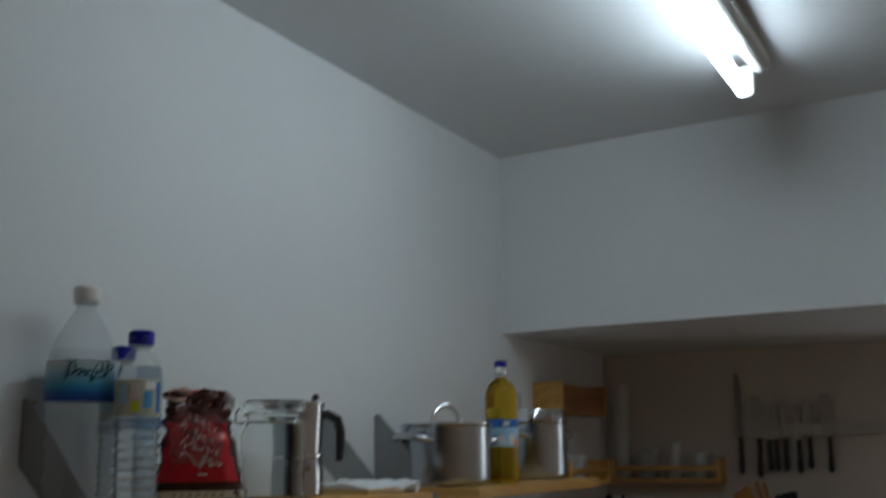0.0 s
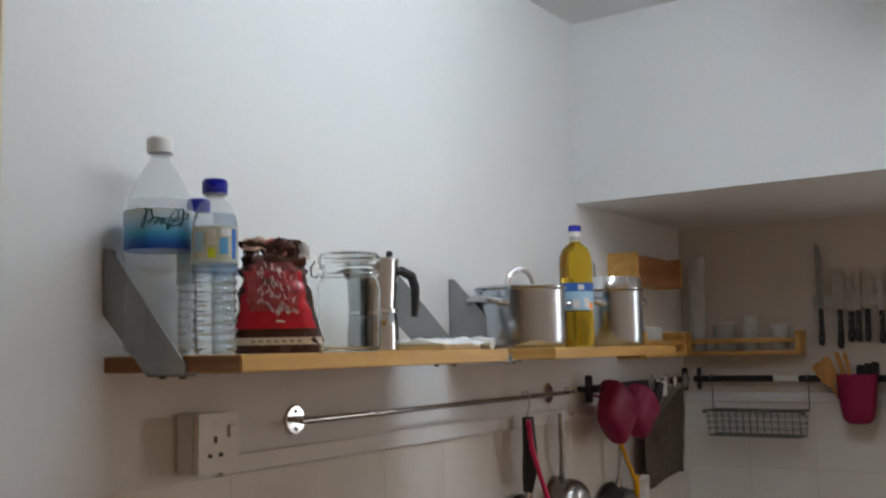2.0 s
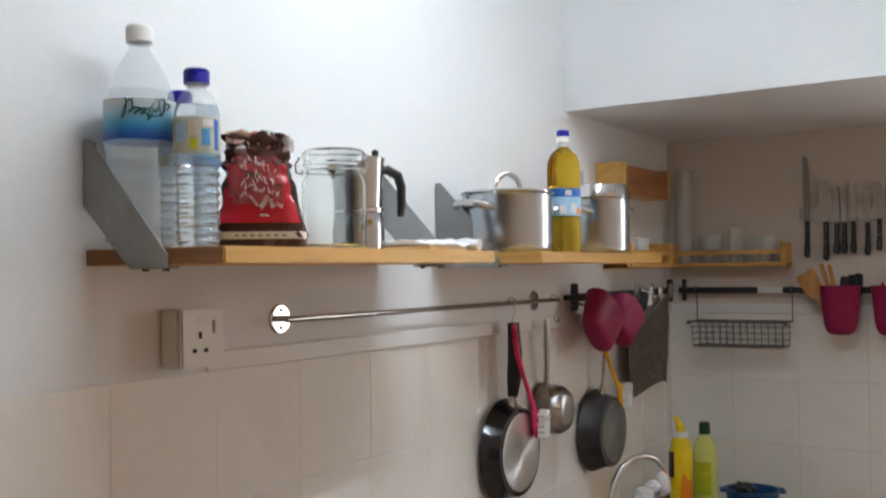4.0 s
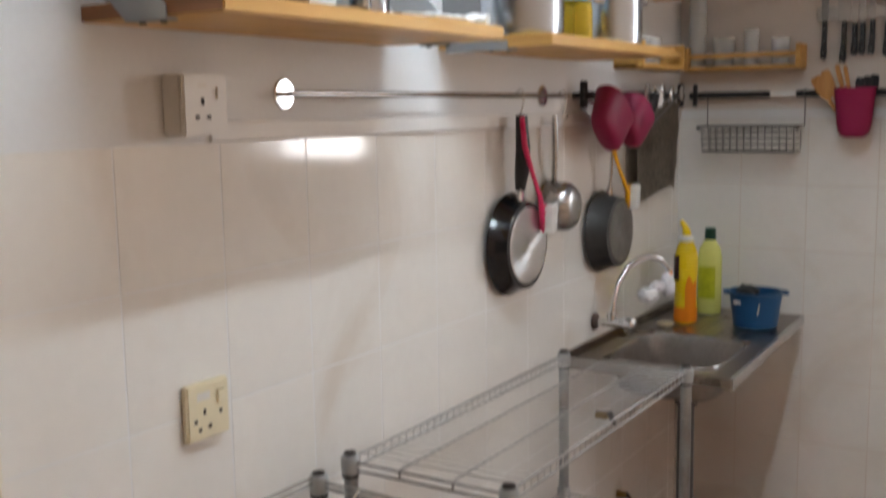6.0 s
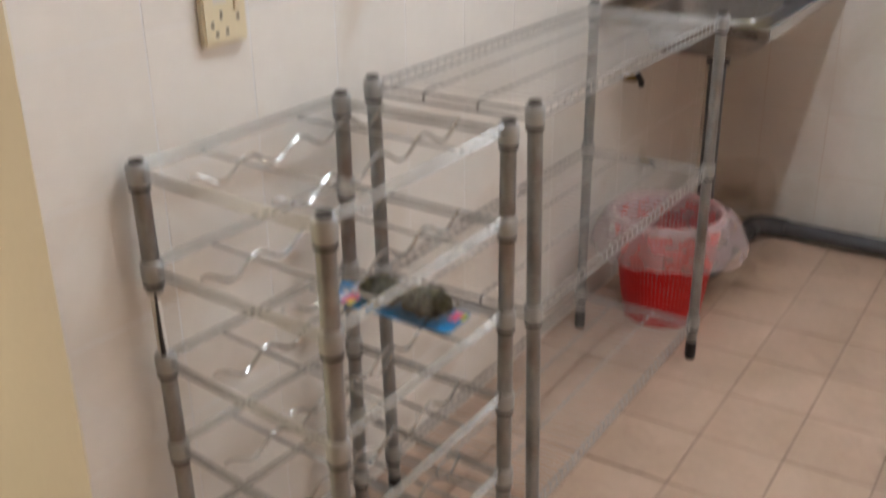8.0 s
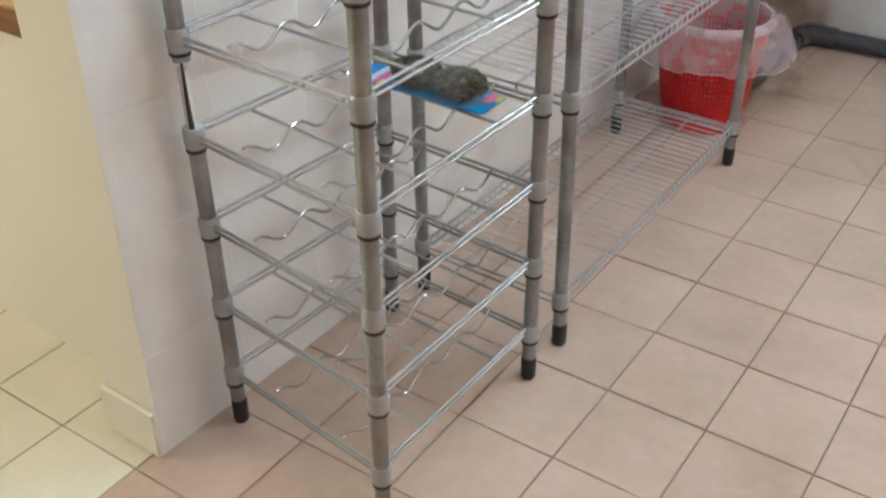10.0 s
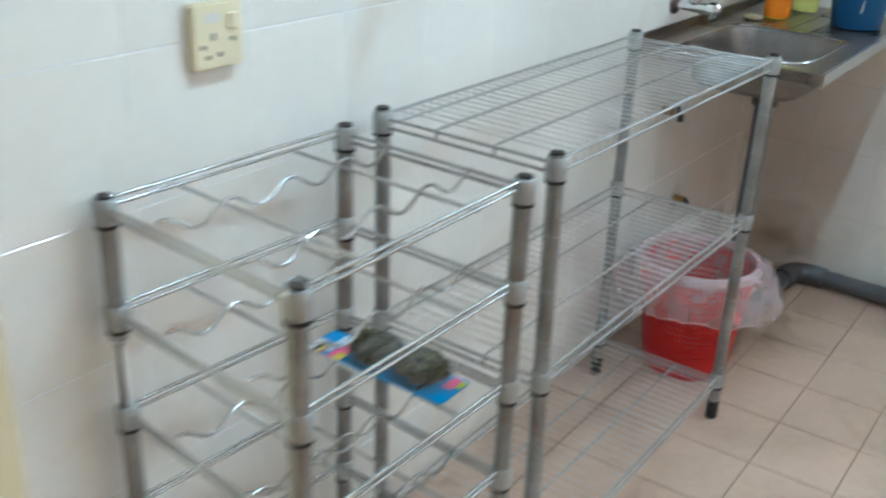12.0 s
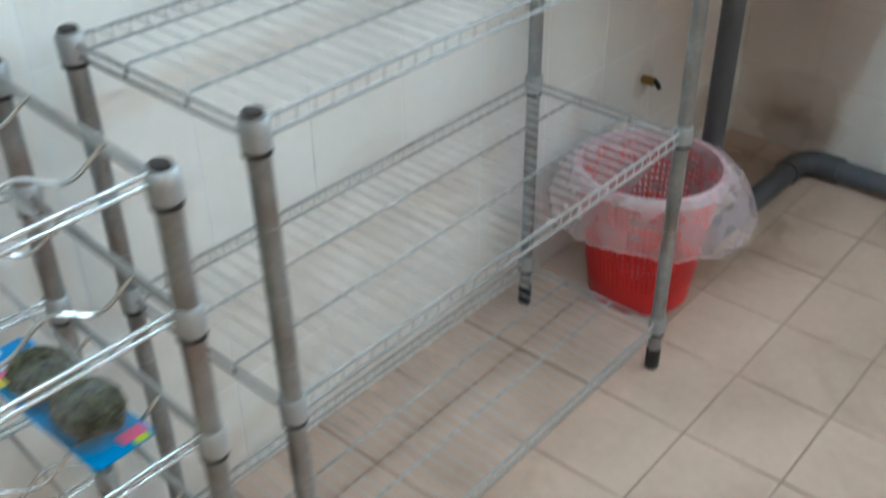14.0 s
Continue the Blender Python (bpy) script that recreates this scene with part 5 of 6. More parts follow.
def knife(x, z_handle, blade, width, handle, label, lean=0.0):
    y = FAR - 0.016
    t = thing("knife", (x, y, z_handle), label, "knife", "kitchen knives on the magnetic bar")
    bm = bmesh.new()
    prism(bm, [(x - width / 2, z_handle + handle), (x + width / 2, z_handle + handle), (x + width / 2, z_handle + handle + blade * 0.75), (x + width * 0.2, z_handle + handle + blade * 0.95), (x - width / 2, z_handle + handle + blade)], "y", y - 0.001, y + 0.001)
    part("blade", bm, BLADE if blade > 0.15 else PALE_BLADE, t, "dull steel blade")
    hb = bmesh.new()
    w = 0.0095
    prism(hb, [(x - w * 0.6, z_handle + handle), (x + w * 0.8, z_handle + handle), (x + w * 0.75, z_handle + handle * 0.55), (x + w * 0.9, z_handle + handle * 0.15), (x + w * 0.5, z_handle), (x - w * 0.7, z_handle + 0.003), (x - w, z_handle + handle * 0.12), (x - w * 0.6, z_handle + handle * 0.5)], "y", y - 0.008, y + 0.006, 0.002)
    h = part("handle", hb, BLACK, t, "black riveted handle")
    for f in (0.2, 0.5, 0.8):
        part("rivet", L([(0.0022, y - 0.0092), (0.0022, y - 0.0078)], (x, 0, z_handle + handle * f), 8, axis="y"), STEEL, h)


BAR_GREY = mat("pale_grey_bar", (0.52, 0.49, 0.45), 0.45, 0.2, vary=0.1)
bar = thing("knife_bar", (0.60, FAR, 1.70), "pale magnetic knife bar fixed to the wall", "knife bar")
part("bar", fine_box((0.415, FAR - 0.0145, 1.686), (0.90, FAR + 0.004, 1.722), 0.003), BAR_GREY, bar)
for x, zh, bl, wd, hd in ((0.432, 1.570, 0.200, 0.019, 0.112), (0.486, 1.560, 0.130, 0.036, 0.118), (0.516, 1.580, 0.105, 0.018, 0.092), (0.537, 1.580, 0.112, 0.016, 0.094),
                          (0.563, 1.580, 0.118, 0.016, 0.098), (0.602, 1.574, 0.110, 0.016, 0.098), (0.634, 1.586, 0.112, 0.028, 0.095), (0.690, 1.575, 0.130, 0.04, 0.105)):
    knife(x + 0.006, zh, bl, wd, hd, "long black-handled knife on the magnetic bar" if bl > 0.15 else "black-handled kitchen knife on the magnetic bar")

# ---- sink ----


def sink():
    t = thing("sink_unit", (0.2, 3.18, 0.755), "worn stainless steel sink top with one bowl, fixed between the walls", "sink")
    x1, y0, y1, z = 0.403, 2.738, FAR - 0.003, 0.800
    bx0, bx1, by0, by1 = 0.070, 0.352, 2.790, 3.150

    def skewed(bm):      # the top stands a little out of square: its near end is the deeper one
        for v in bm.verts:
            v.co.x *= 1 + 0.060 * (y1 - v.co.y) / (y1 - y0)
        return bm

    # one steel sheet with the bowl's opening cut through it
    bm = bmesh.new()
    outer = [(0.003, y0), (x1 - 0.004, y0), (x1 - 0.004, y1), (0.003, y1)]
    inner = [(bx0, by0), (bx1, by0), (bx1, by1), (bx0, by1)]
    edge = {}
    for key, loop in (("o", outer), ("i", inner)):
        for lev, zz in ((0, z - 0.012), (1, z)):
            edge[key, lev] = [bm.verts.new((px, py, zz)) for px, py in loop]
    for k in range(4):
        n = (k + 1) % 4
        for lev in (0, 1):
            bm.faces.new((edge["o", lev][k], edge["o", lev][n], edge["i", lev][n], edge["i", lev][k]))
        for key in ("o", "i"):
            bm.faces.new((edge[key, 0][k], edge[key, 0][n], edge[key, 1][n], edge[key, 1][k]))
    part("drain_board", skewed(bm), SINK_STEEL, t)
    for k in range(5):
        x = 0.09 + k * 0.055
        part("board_rib", P([(x, by1 + 0.03, z + 0.0004), (x, y1 - 0.05, z + 0.0004)], 0.0022, 6), SINK_STEEL, t)
    part("front_lip", skewed(fine_box((x1 - 0.006, y0, z - 0.028), (x1 + 0.003, y1, z + 0.0025), 0.002)), STEEL, t, "bright folded steel front edge")
    part("side_lip", skewed(fine_box((0.003, y0 - 0.004, z - 0.024), (x1, y0 + 0.003, z + 0.001), 0.002)), SINK_STEEL, t)
    part("back_upstand", fine_box((0.0015, y0, z - 0.01), (0.008, y1, z + 0.022), 0.002), SINK_STEEL, t)
    bowl = bmesh.new()
    rows = []
    n = 40
    for f, k in ((0.0, 1.0), (0.02, 0.985), (0.10, 0.96), (0.85, 0.90), (0.97, 0.80), (1.0, 0.55), (1.02, 0.14)):
        row = []
        for i in range(n):
            c, s = math.cos(2 * math.pi * i / n), math.sin(2 * math.pi * i / n)
            px = math.copysign(abs(c) ** 0.42, c) * (bx1 - bx0) / 2 * k
            py = math.copysign(abs(s) ** 0.42, s) * (by1 - by0) / 2 * k
            row.append(bowl.verts.new(((bx0 + bx1) / 2 + px, (by0 + by1) / 2 + py, z + 0.0008 - 0.100 * f)))
        rows.append(row)
    for p, q in zip(rows, rows[1:]):
        for i in range(n):
            bowl.faces.new((p[i], p[(i + 1) % n], q[(i + 1) % n], q[i]))
    bmesh.ops.solidify(bowl, geom=list(bowl.faces), thickness=0.0015)
    b = part("bowl", skewed(bowl), BOWL_STEEL, t, "rounded sink bowl")
    part("bowl_rim", skewed(P([((bx0 + bx1) / 2 + math.copysign(abs(math.cos(a)) ** 0.42, math.cos(a)) * (bx1 - bx0) / 2, (by0 + by1) / 2 + math.copysign(abs(math.sin(a)) ** 0.42, math.sin(a)) * (by1 - by0) / 2, z + 0.001) for a in [2 * math.pi * k / 48 for k in range(48)]], 0.0026, 6, closed=True)), STEEL, t)
    part("waste", L([(0.020, 0.690), (0.024, 0.695), (0.024, 0.7015), (0.012, 0.700)], ((bx0 + bx1) / 2 + 0.03, (by0 + by1) / 2, 0), 20), MIRROR_STEEL, b, "steel waste outlet")
    for y in (2.83, 3.40):
        part("support_arm", fine_box((0.002, y, z - 0.04), (0.075, y + 0.02, z - 0.0135), 0.002), BROWN_RUBBER, t, "dark steel support arm")


sink()


def waste_pipe():
    t = thing("waste_pipe", (0.238, 2.978, 0.0), "grey plastic waste pipe from the sink along the floor", "pipe")
    part("down_pipe", P([(0.238, 2.978, 0.692), (0.238, 2.978, 0.10)], 0.0225, 16), GREY_PIPE, t)
    part("pipe_nut", L([(0.030, 0.652), (0.031, 0.657), (0.031, 0.684), (0.026, 0.690)], (0.238, 2.978, 0), 12), GREY_PIPE, t)
    pts = [(0.238, 2.978, 0.11), (0.238, 2.984, 0.06), (0.240, 3.01, 0.036), (0.243, 3.06, 0.032), (0.243, 3.402, 0.032)]
    part("floor_pipe", P(pts, 0.0265, 16), GREY_PIPE, t)
    el = [(0.243 + 0.055 - 0.055 * math.cos(a), 3.437 + 0.055 * math.sin(a), 0.032) for a in [math.pi / 2 * k / 8 for k in range(9)]]
    part("elbow", P([(0.243, 3.397, 0.032)] + el + [(0.34, 3.492, 0.032)], 0.0315, 16), GREY_PIPE, t, "thicker grey elbow joint")
    part("wall_pipe", P([(0.335, 3.492, 0.032), (2.1, 3.492, 0.032)], 0.0265, 16), GREY_PIPE, t)


waste_pipe()


def tap():
    y, z = 2.910, 0.868
    t = thing("kitchen_tap", (0.0, y, z), "chromed wall tap with a tall curved spout", "tap")
    part("wall_flange", L([(0.012, 0.001), (0.024, 0.002), (0.022, 0.008), (0.012, 0.013)], (0.0, y, z), 20, axis="x"), BROWN_RUBBER, t, "dark stained wall flange")
    part("tap_body", P([(0.010, y, z), (0.030, y, z), (0.060, y, z), (0.088, y, z)], [0.0095, 0.011, 0.0125, 0.0135], 16), MIRROR_STEEL, t)
    k = part("tap_knob", L([(0.012, 0.086), (0.019, 0.090), (0.021, 0.100), (0.020, 0.112), (0.014, 0.118), (0.004, 0.120)], (0.0, y, z), 12, axis="x"), MIRROR_STEEL, t, "faceted chrome knob")
    part("spout_nut", L([(0.010, z + 0.006), (0.0135, z + 0.010), (0.0135, z + 0.026), (0.009, z + 0.030)], (0.052, y, 0), 12), MIRROR_STEEL, t)
    pts = [(0.052, y, z + 0.02), (0.053, y + 0.010, z + 0.06), (0.058, y + 0.030, z + 0.105), (0.071, y + 0.058, z + 0.143), (0.092, y + 0.090, z + 0.165), (0.115, y + 0.118, z + 0.168), (0.134, y + 0.148, z + 0.156), (0.146, y + 0.166, z + 0.132), (0.148, y + 0.172, z + 0.118)]
    fine = []
    for a, b in zip(pts, pts[1:]):
        for s in (0, 0.5):
            fine.append(Vector(a).lerp(Vector(b), s))
    fine.append(Vector(pts[-1]))
    part("spout", P(fine, 0.0078, 12), MIRROR_STEEL, t, "swan-neck spout")
    part("nozzle", L([(0.0105, z + 0.102), (0.0105, z + 0.122), (0.0085, z + 0.124)], (0.148, y + 0.172, 0), 16), ORANGE, t, "orange plastic nozzle")


tap()


def blob(name, blobs, material, at, label, category, amp=0.25):
    bm = bmesh.new()
    for c, r in blobs:
        tmp = bmesh.new()
        bmesh.ops.create_icosphere(tmp, subdivisions=3, radius=1.0)
        for v in tmp.verts:
            k = 1 + amp * noise.noise(v.co * 2.2 + Vector(c) * 40) + amp * 0.4 * noise.noise(v.co * 6 + Vector(c) * 20)
            v.co = Vector((v.co.x * r[0] * k, v.co.y * r[1] * k, v.co.z * r[2] * k)) + Vector(c)
        me = bpy.data.meshes.new("tmp")
        tmp.to_mesh(me)
        tmp.free()
        bm.from_mesh(me)
        bpy.data.meshes.remove(me)
    return bm


rag = thing("tap_rag", (0.13, 3.05, 0.94), "white rag bundled round the spout of the tap", "rag")
part("rag_end", blob("rag", [((0.112, 3.022, 0.930), (0.028, 0.030, 0.024))], WHITE_CLOTH, None, "", ""), WHITE_CLOTH, rag)
part("rag_wrap", blob("rag", [((0.146, 3.078, 0.955), (0.020, 0.022, 0.034))], WHITE_CLOTH, None, "", ""), WHITE_CLOTH, rag)
part("rag_fold", blob("rag", [((0.128, 3.048, 0.952), (0.022, 0.024, 0.016))], WHITE_CLOTH, None, "", ""), WHITE_CLOTH, rag)

CT = 0.8025


def detergent_bottle():
    x, y = 0.122, 3.305
    t = thing("detergent_bottle", (x, y, CT), "yellow and orange squeezy washing-up bottle with a yellow nozzle", "bottle", "bottles by the sink")
    prof = [(0.030, 0.0), (0.034, 0.006), (0.034, 0.05), (0.031, 0.10), (0.0345, 0.16), (0.034, 0.20), (0.026, 0.232), (0.017, 0.245)]
    part("bottle_body", L([(a, CT + b) for a, b in prof], (x, y, 0), 28), YELLOW, t)
    part("base_wrap", L([(0.0335, CT + 0.004), (0.0349, CT + 0.010), (0.0349, CT + 0.040), (0.0335, CT + 0.055)], (x, y, 0), 28, cap=False), ORANGE, t, "orange printed base")
    bm = bmesh.new()
    rows = []
    for j in range(9):
        a = radians(-75 + 60 * j / 8)
        top = 0.150 + 0.02 * math.sin(j)
        rows.append([bm.verts.new((x + 0.0358 * math.cos(a), y + 0.0358 * math.sin(a), CT + z)) for z in (0.050, top * (1 - abs(j - 4) * 0.07))])
    for p, q in zip(rows, rows[1:]):
        bm.faces.new((p[0], q[0], q[1], p[1]))
    part("label_patch", bm, ORANGE, t)
    bm = bmesh.new()
    rows = []
    for j in range(5):
        a = radians(-150 + 45 * j / 4)
        rows.append([bm.verts.new((x + 0.0362 * math.cos(a), y + 0.0362 * math.sin(a), CT + z)) for z in (0.13, 0.205)])
    for p, q in zip(rows, rows[1:]):
        bm.faces.new((p[0], q[0], q[1], p[1]))
    part("label_dark", bm, BAG_DARK, t, "dark unreadable print")
    part("collar_ring", L([(0.017, CT + 0.244), (0.021, CT + 0.246), (0.021, CT + 0.258), (0.014, CT + 0.262)], (x, y, 0), 20), WHITE_PLASTIC, t, "white collar")
    part("nozzle", P([(x, y, CT + 0.26), (x, y, CT + 0.275), (x - 0.006, y - 0.003, CT + 0.290), (x - 0.016, y - 0.006, CT + 0.305)], [0.014, 0.012, 0.009, 0.007], 12), YELLOW, t, "bent yellow nozzle")


detergent_bottle()


def lime_bottle():
    x, y = 0.142, 3.470
    t = thing("cleaner_bottle", (x, y, CT), "translucent lime-green cleaner bottle with a dark green cap", "bottle", "bottles by the sink")
    prof = [(0.034, 0.0), (0.037, 0.006), (0.037, 0.175), (0.032, 0.205), (0.018, 0.228), (0.014, 0.234)]
    part("bottle_body", L([(a, CT + b) for a, b in prof], (x, y, 0), 28, squash=0.72), LIME, t)
    part("cap", L([(0.0165, CT + 0.232), (0.0175, CT + 0.236), (0.0165, CT + 0.266), (0.012, CT + 0.269)], (x, y, 0), 20), GREEN_CAP, t, "dark green cap")
    bm = bmesh.new()
    rows = []
    for j in range(9):
        a = radians(-140 + 90 * j / 8)
        rows.append([bm.verts.new((x + 0.0382 * math.cos(a), y + 0.0382 * 0.74 * math.sin(a), CT + z)) for z in (0.05, 0.150)])
    for p, q in zip(rows, rows[1:]):
        bm.faces.new((p[0], q[0], q[1], p[1]))
    part("label_patch", bm, LIME_LABEL, t, "green printed label")


lime_bottle()


def blue_tub():
    x, y = 0.318, 3.345
    t = thing("plastic_tub", (x, y, CT), "dark blue plastic tub with a cloth inside, on the drainer", "tub")
    part("tub_wall", L([(0.058, CT), (0.062, CT + 0.003), (0.074, CT + 0.098), (0.079, CT + 0.102), (0.079, CT + 0.106), (0.072, CT + 0.106), (0.058, CT + 0.006)], (x, y, 0), 40), BLUE_TUB, t)
    for a in (200, 20):
        u = Vector((math.cos(radians(a)), math.sin(radians(a)), 0))
        e = Vector((-u.y, u.x, 0))
        c = Vector((x, y, CT + 0.102))
        part("grip", P([c + u * 0.075 + e * 0.022, c + u * 0.086 + e * 0.016, c + u * 0.087 - e * 0.016, c + u * 0.075 - e * 0.022], 0.005, 8), BLUE_TUB, t, "moulded side grip")
    part("inner_cloth", blob("c", [((x - 0.030, y + 0.02, CT + 0.098), (0.032, 0.028, 0.020))], DARK_TEFLON, None, "", "", 0.4), DARK_TEFLON, t, "dark crumpled cloth")
    a = radians(-68)
    c = Vector((x + 0.068 * math.cos(a), y + 0.068 * math.sin(a), CT + 0.062))
    part("drip_mark", P([c + Vector((0.002, -0.001, 0.026)), c + Vector((0.0005, -0.001, 0)), c + Vector((-0.003, 0.0, -0.016))], 0.0022, 6), PALE_PRINT, t, "pale dried drip")
    a = radians(-118)
    c = Vector((x + 0.073 * math.cos(a), y + 0.073 * math.sin(a), CT + 0.078))
    part("sticker", fine_box((c.x - 0.012, c.y - 0.003, c.z - 0.004), (c.x + 0.010, c.y + 0.003, c.z + 0.004), 0.001, 1), WHITE_PRINT, t, "small white sticker")


blue_tub()
soap = thing("soap_dish", (0.085, 3.235, CT), "small pale yellow soap dish on the drainer", "soap dish")
part("dish", L([(0.018, CT), (0.024, CT + 0.002), (0.026, CT + 0.008), (0.023, CT + 0.008), (0.019, CT + 0.003)], (0.085, 3.235, 0), 24), IVORY, soap)
part("soap", L([(0.014, CT + 0.003), (0.018, CT + 0.008), (0.014, CT + 0.012), (0.004, CT + 0.013)], (0.085, 3.235, 0), 20, squash=0.7), IVORY, soap)


def valve():
    t = thing("stop_valve", (0.0, 3.085, 0.318), "small brass stop tap with a black lever", "valve")
    part("valve_body", P([(0.0, 3.085, 0.318), (0.030, 3.085, 0.318)], 0.010, 12), RUST, t, "rusty brass body")
    part("lever", P([(0.030, 3.082, 0.324), (0.036, 3.091, 0.312), (0.037, 3.095, 0.302)], 0.006, 8), BLACK, t, "black lever")
    u = thing("stop_valve", (0.0, 2.93, 0.600), "small brass stop tap with a black lever", "valve")
    part("valve_body", P([(0.0, 2.93, 0.600), (0.035, 2.93, 0.600)], 0.011, 12), RUST, u, "rusty brass body")
    part("lever", P([(0.040, 2.925, 0.612), (0.046, 2.938, 0.592), (0.046, 2.94, 0.578)], 0.0085, 8), BLACK, u, "black lever")


valve()


# ---- red basket with its liner ----
def waste_basket():
    x, y = 0.203, 2.801
    t = thing("waste_basket", (x, y, 0.0), "red perforated plastic bin with a clear liner folded out", "bin")
    r0, r1, h, n = 0.102, 0.142, 0.293, 72
    bm = bmesh.new()
    lathe(bm, [(r0, 0.001), (r0 + 0.002, 0.004), (r0 + 0.008, 0.060), (r0 + 0.006, 0.060), (r0 - 0.001, 0.008), (0.004, 0.007)], (x, y, 0), n)
    part("bin_base", bm, RED_BASKET, t)
    # the lattice wall: upright ribs and hoops round an open weave
    for k in range(15):
        hoop = bmesh.new()
        z = 0.062 + (h - 0.075) * k / 14
        rr = r0 + (r1 - r0) * z / h
        lathe(hoop, [(rr - 0.0012, z - 0.0042), (rr + 0.0012, z - 0.0040), (rr + 0.0012, z + 0.0040), (rr - 0.0012, z + 0.0042), (rr - 0.0012, z - 0.0042)], (x, y, 0), n, cap=False)
        part("bin_hoop", hoop, RED_BASKET, t)
    ribs = bmesh.new()
    for k in range(n):
        a = 2 * math.pi * k / n
        d = Vector((math.cos(a), math.sin(a), 0))
        e = Vector((-d.y, d.x, 0)) * 0.0032
        lo = Vector((x, y, 0.056)) + d * (r0 + (r1 - r0) * 0.056 / h)
        hi = Vector((x, y, h - 0.01)) + d * (r0 + (r1 - r0) * (h - 0.01) / h)
        vs = [ribs.verts.new(p) for p in (lo - e - d * 0.001, lo + e - d * 0.001, lo + e + d * 0.0014, lo - e + d * 0.0014, hi - e - d * 0.001, hi + e - d * 0.001, hi + e + d * 0.0014, hi - e + d * 0.0014)]
        for q in ((0, 1, 5, 4), (1, 2, 6, 5), (2, 3, 7, 6), (3, 0, 4, 7)):
            ribs.faces.new([vs[i] for i in q])
    part("bin_ribs", ribs, RED_BASKET, t, "lattice of upright ribs")
    part("bin_rim", L([(r1 - 0.004, h - 0.012), (r1 + 0.003, h - 0.010), (r1 + 0.006, h), (r1 + 0.001, h + 0.003), (r1 - 0.004, h), (r1 - 0.004, h - 0.012)], (x, y, 0), 48, cap=False), RED_BASKET, t)
    lin = bmesh.new()
    rows = []
    m = 96
    prof = [(r1 - 0.026, 0.10), (r1 - 0.014, 0.20), (r1 - 0.006, h - 0.01), (r1 + 0.005, h + 0.008), (r1 + 0.014, h - 0.004), (r1 + 0.020, h - 0.030), (r1 + 0.026, h - 0.062), (r1 + 0.030, h - 0.092), (r1 + 0.028, h - 0.097)]
    for i, (rr, z) in enumerate(prof):
        row = []
        for k in range(m):
            a = 2 * math.pi * k / m
            w = noise.noise(Vector((math.cos(a) * 3.2, math.sin(a) * 3.2, z * 5)))
            w2 = noise.noise(Vector((math.cos(a) * 11, math.sin(a) * 11, z * 9)))
            out = max(0, i - 3)
            bulge = (0.012 * min(out, 4) + (0.02 if out else 0)) * (0.12 + 0.88 * max(0, math.cos(a - radians(24))) + 0.45 * max(0, math.cos(a - radians(205))))
            k_r = rr + w * 0.0035 * out + w2 * 0.002 * max(1, out) + bulge * 0.58
            if i < 3:
                k_r = rr - abs(w2) * 0.008
            row.append(lin.verts.new((x + k_r * math.cos(a), y + k_r * math.sin(a), z + (0.010 * w * out / 2 if out else 0.0))))
        rows.append(row)
    for p, q in zip(rows, rows[1:]):
        for k in range(m):
            lin.faces.new((p[k], p[(k + 1) % m], q[(k + 1) % m], q[k]))
    part("liner_fold", L([(r1 - 0.0065, h - 0.014), (r1 - 0.006, h + 0.005), (r1 + 0.002, h + 0.0065), (r1 + 0.0095, h + 0.002), (r1 + 0.011, h - 0.014)], (x, y, 0), 48, cap=False), LINER_HEM, t, "doubled liner film over the rim")
    hem = [v.co.copy() for v in rows[-1]]
    sheet = part("liner", lin, LINER, t, "clear crinkled plastic liner")
    part("liner_hem", P(hem, 0.0016, 5, closed=True), LINER_HEM, sheet, "gathered hem of the liner")


waste_basket()


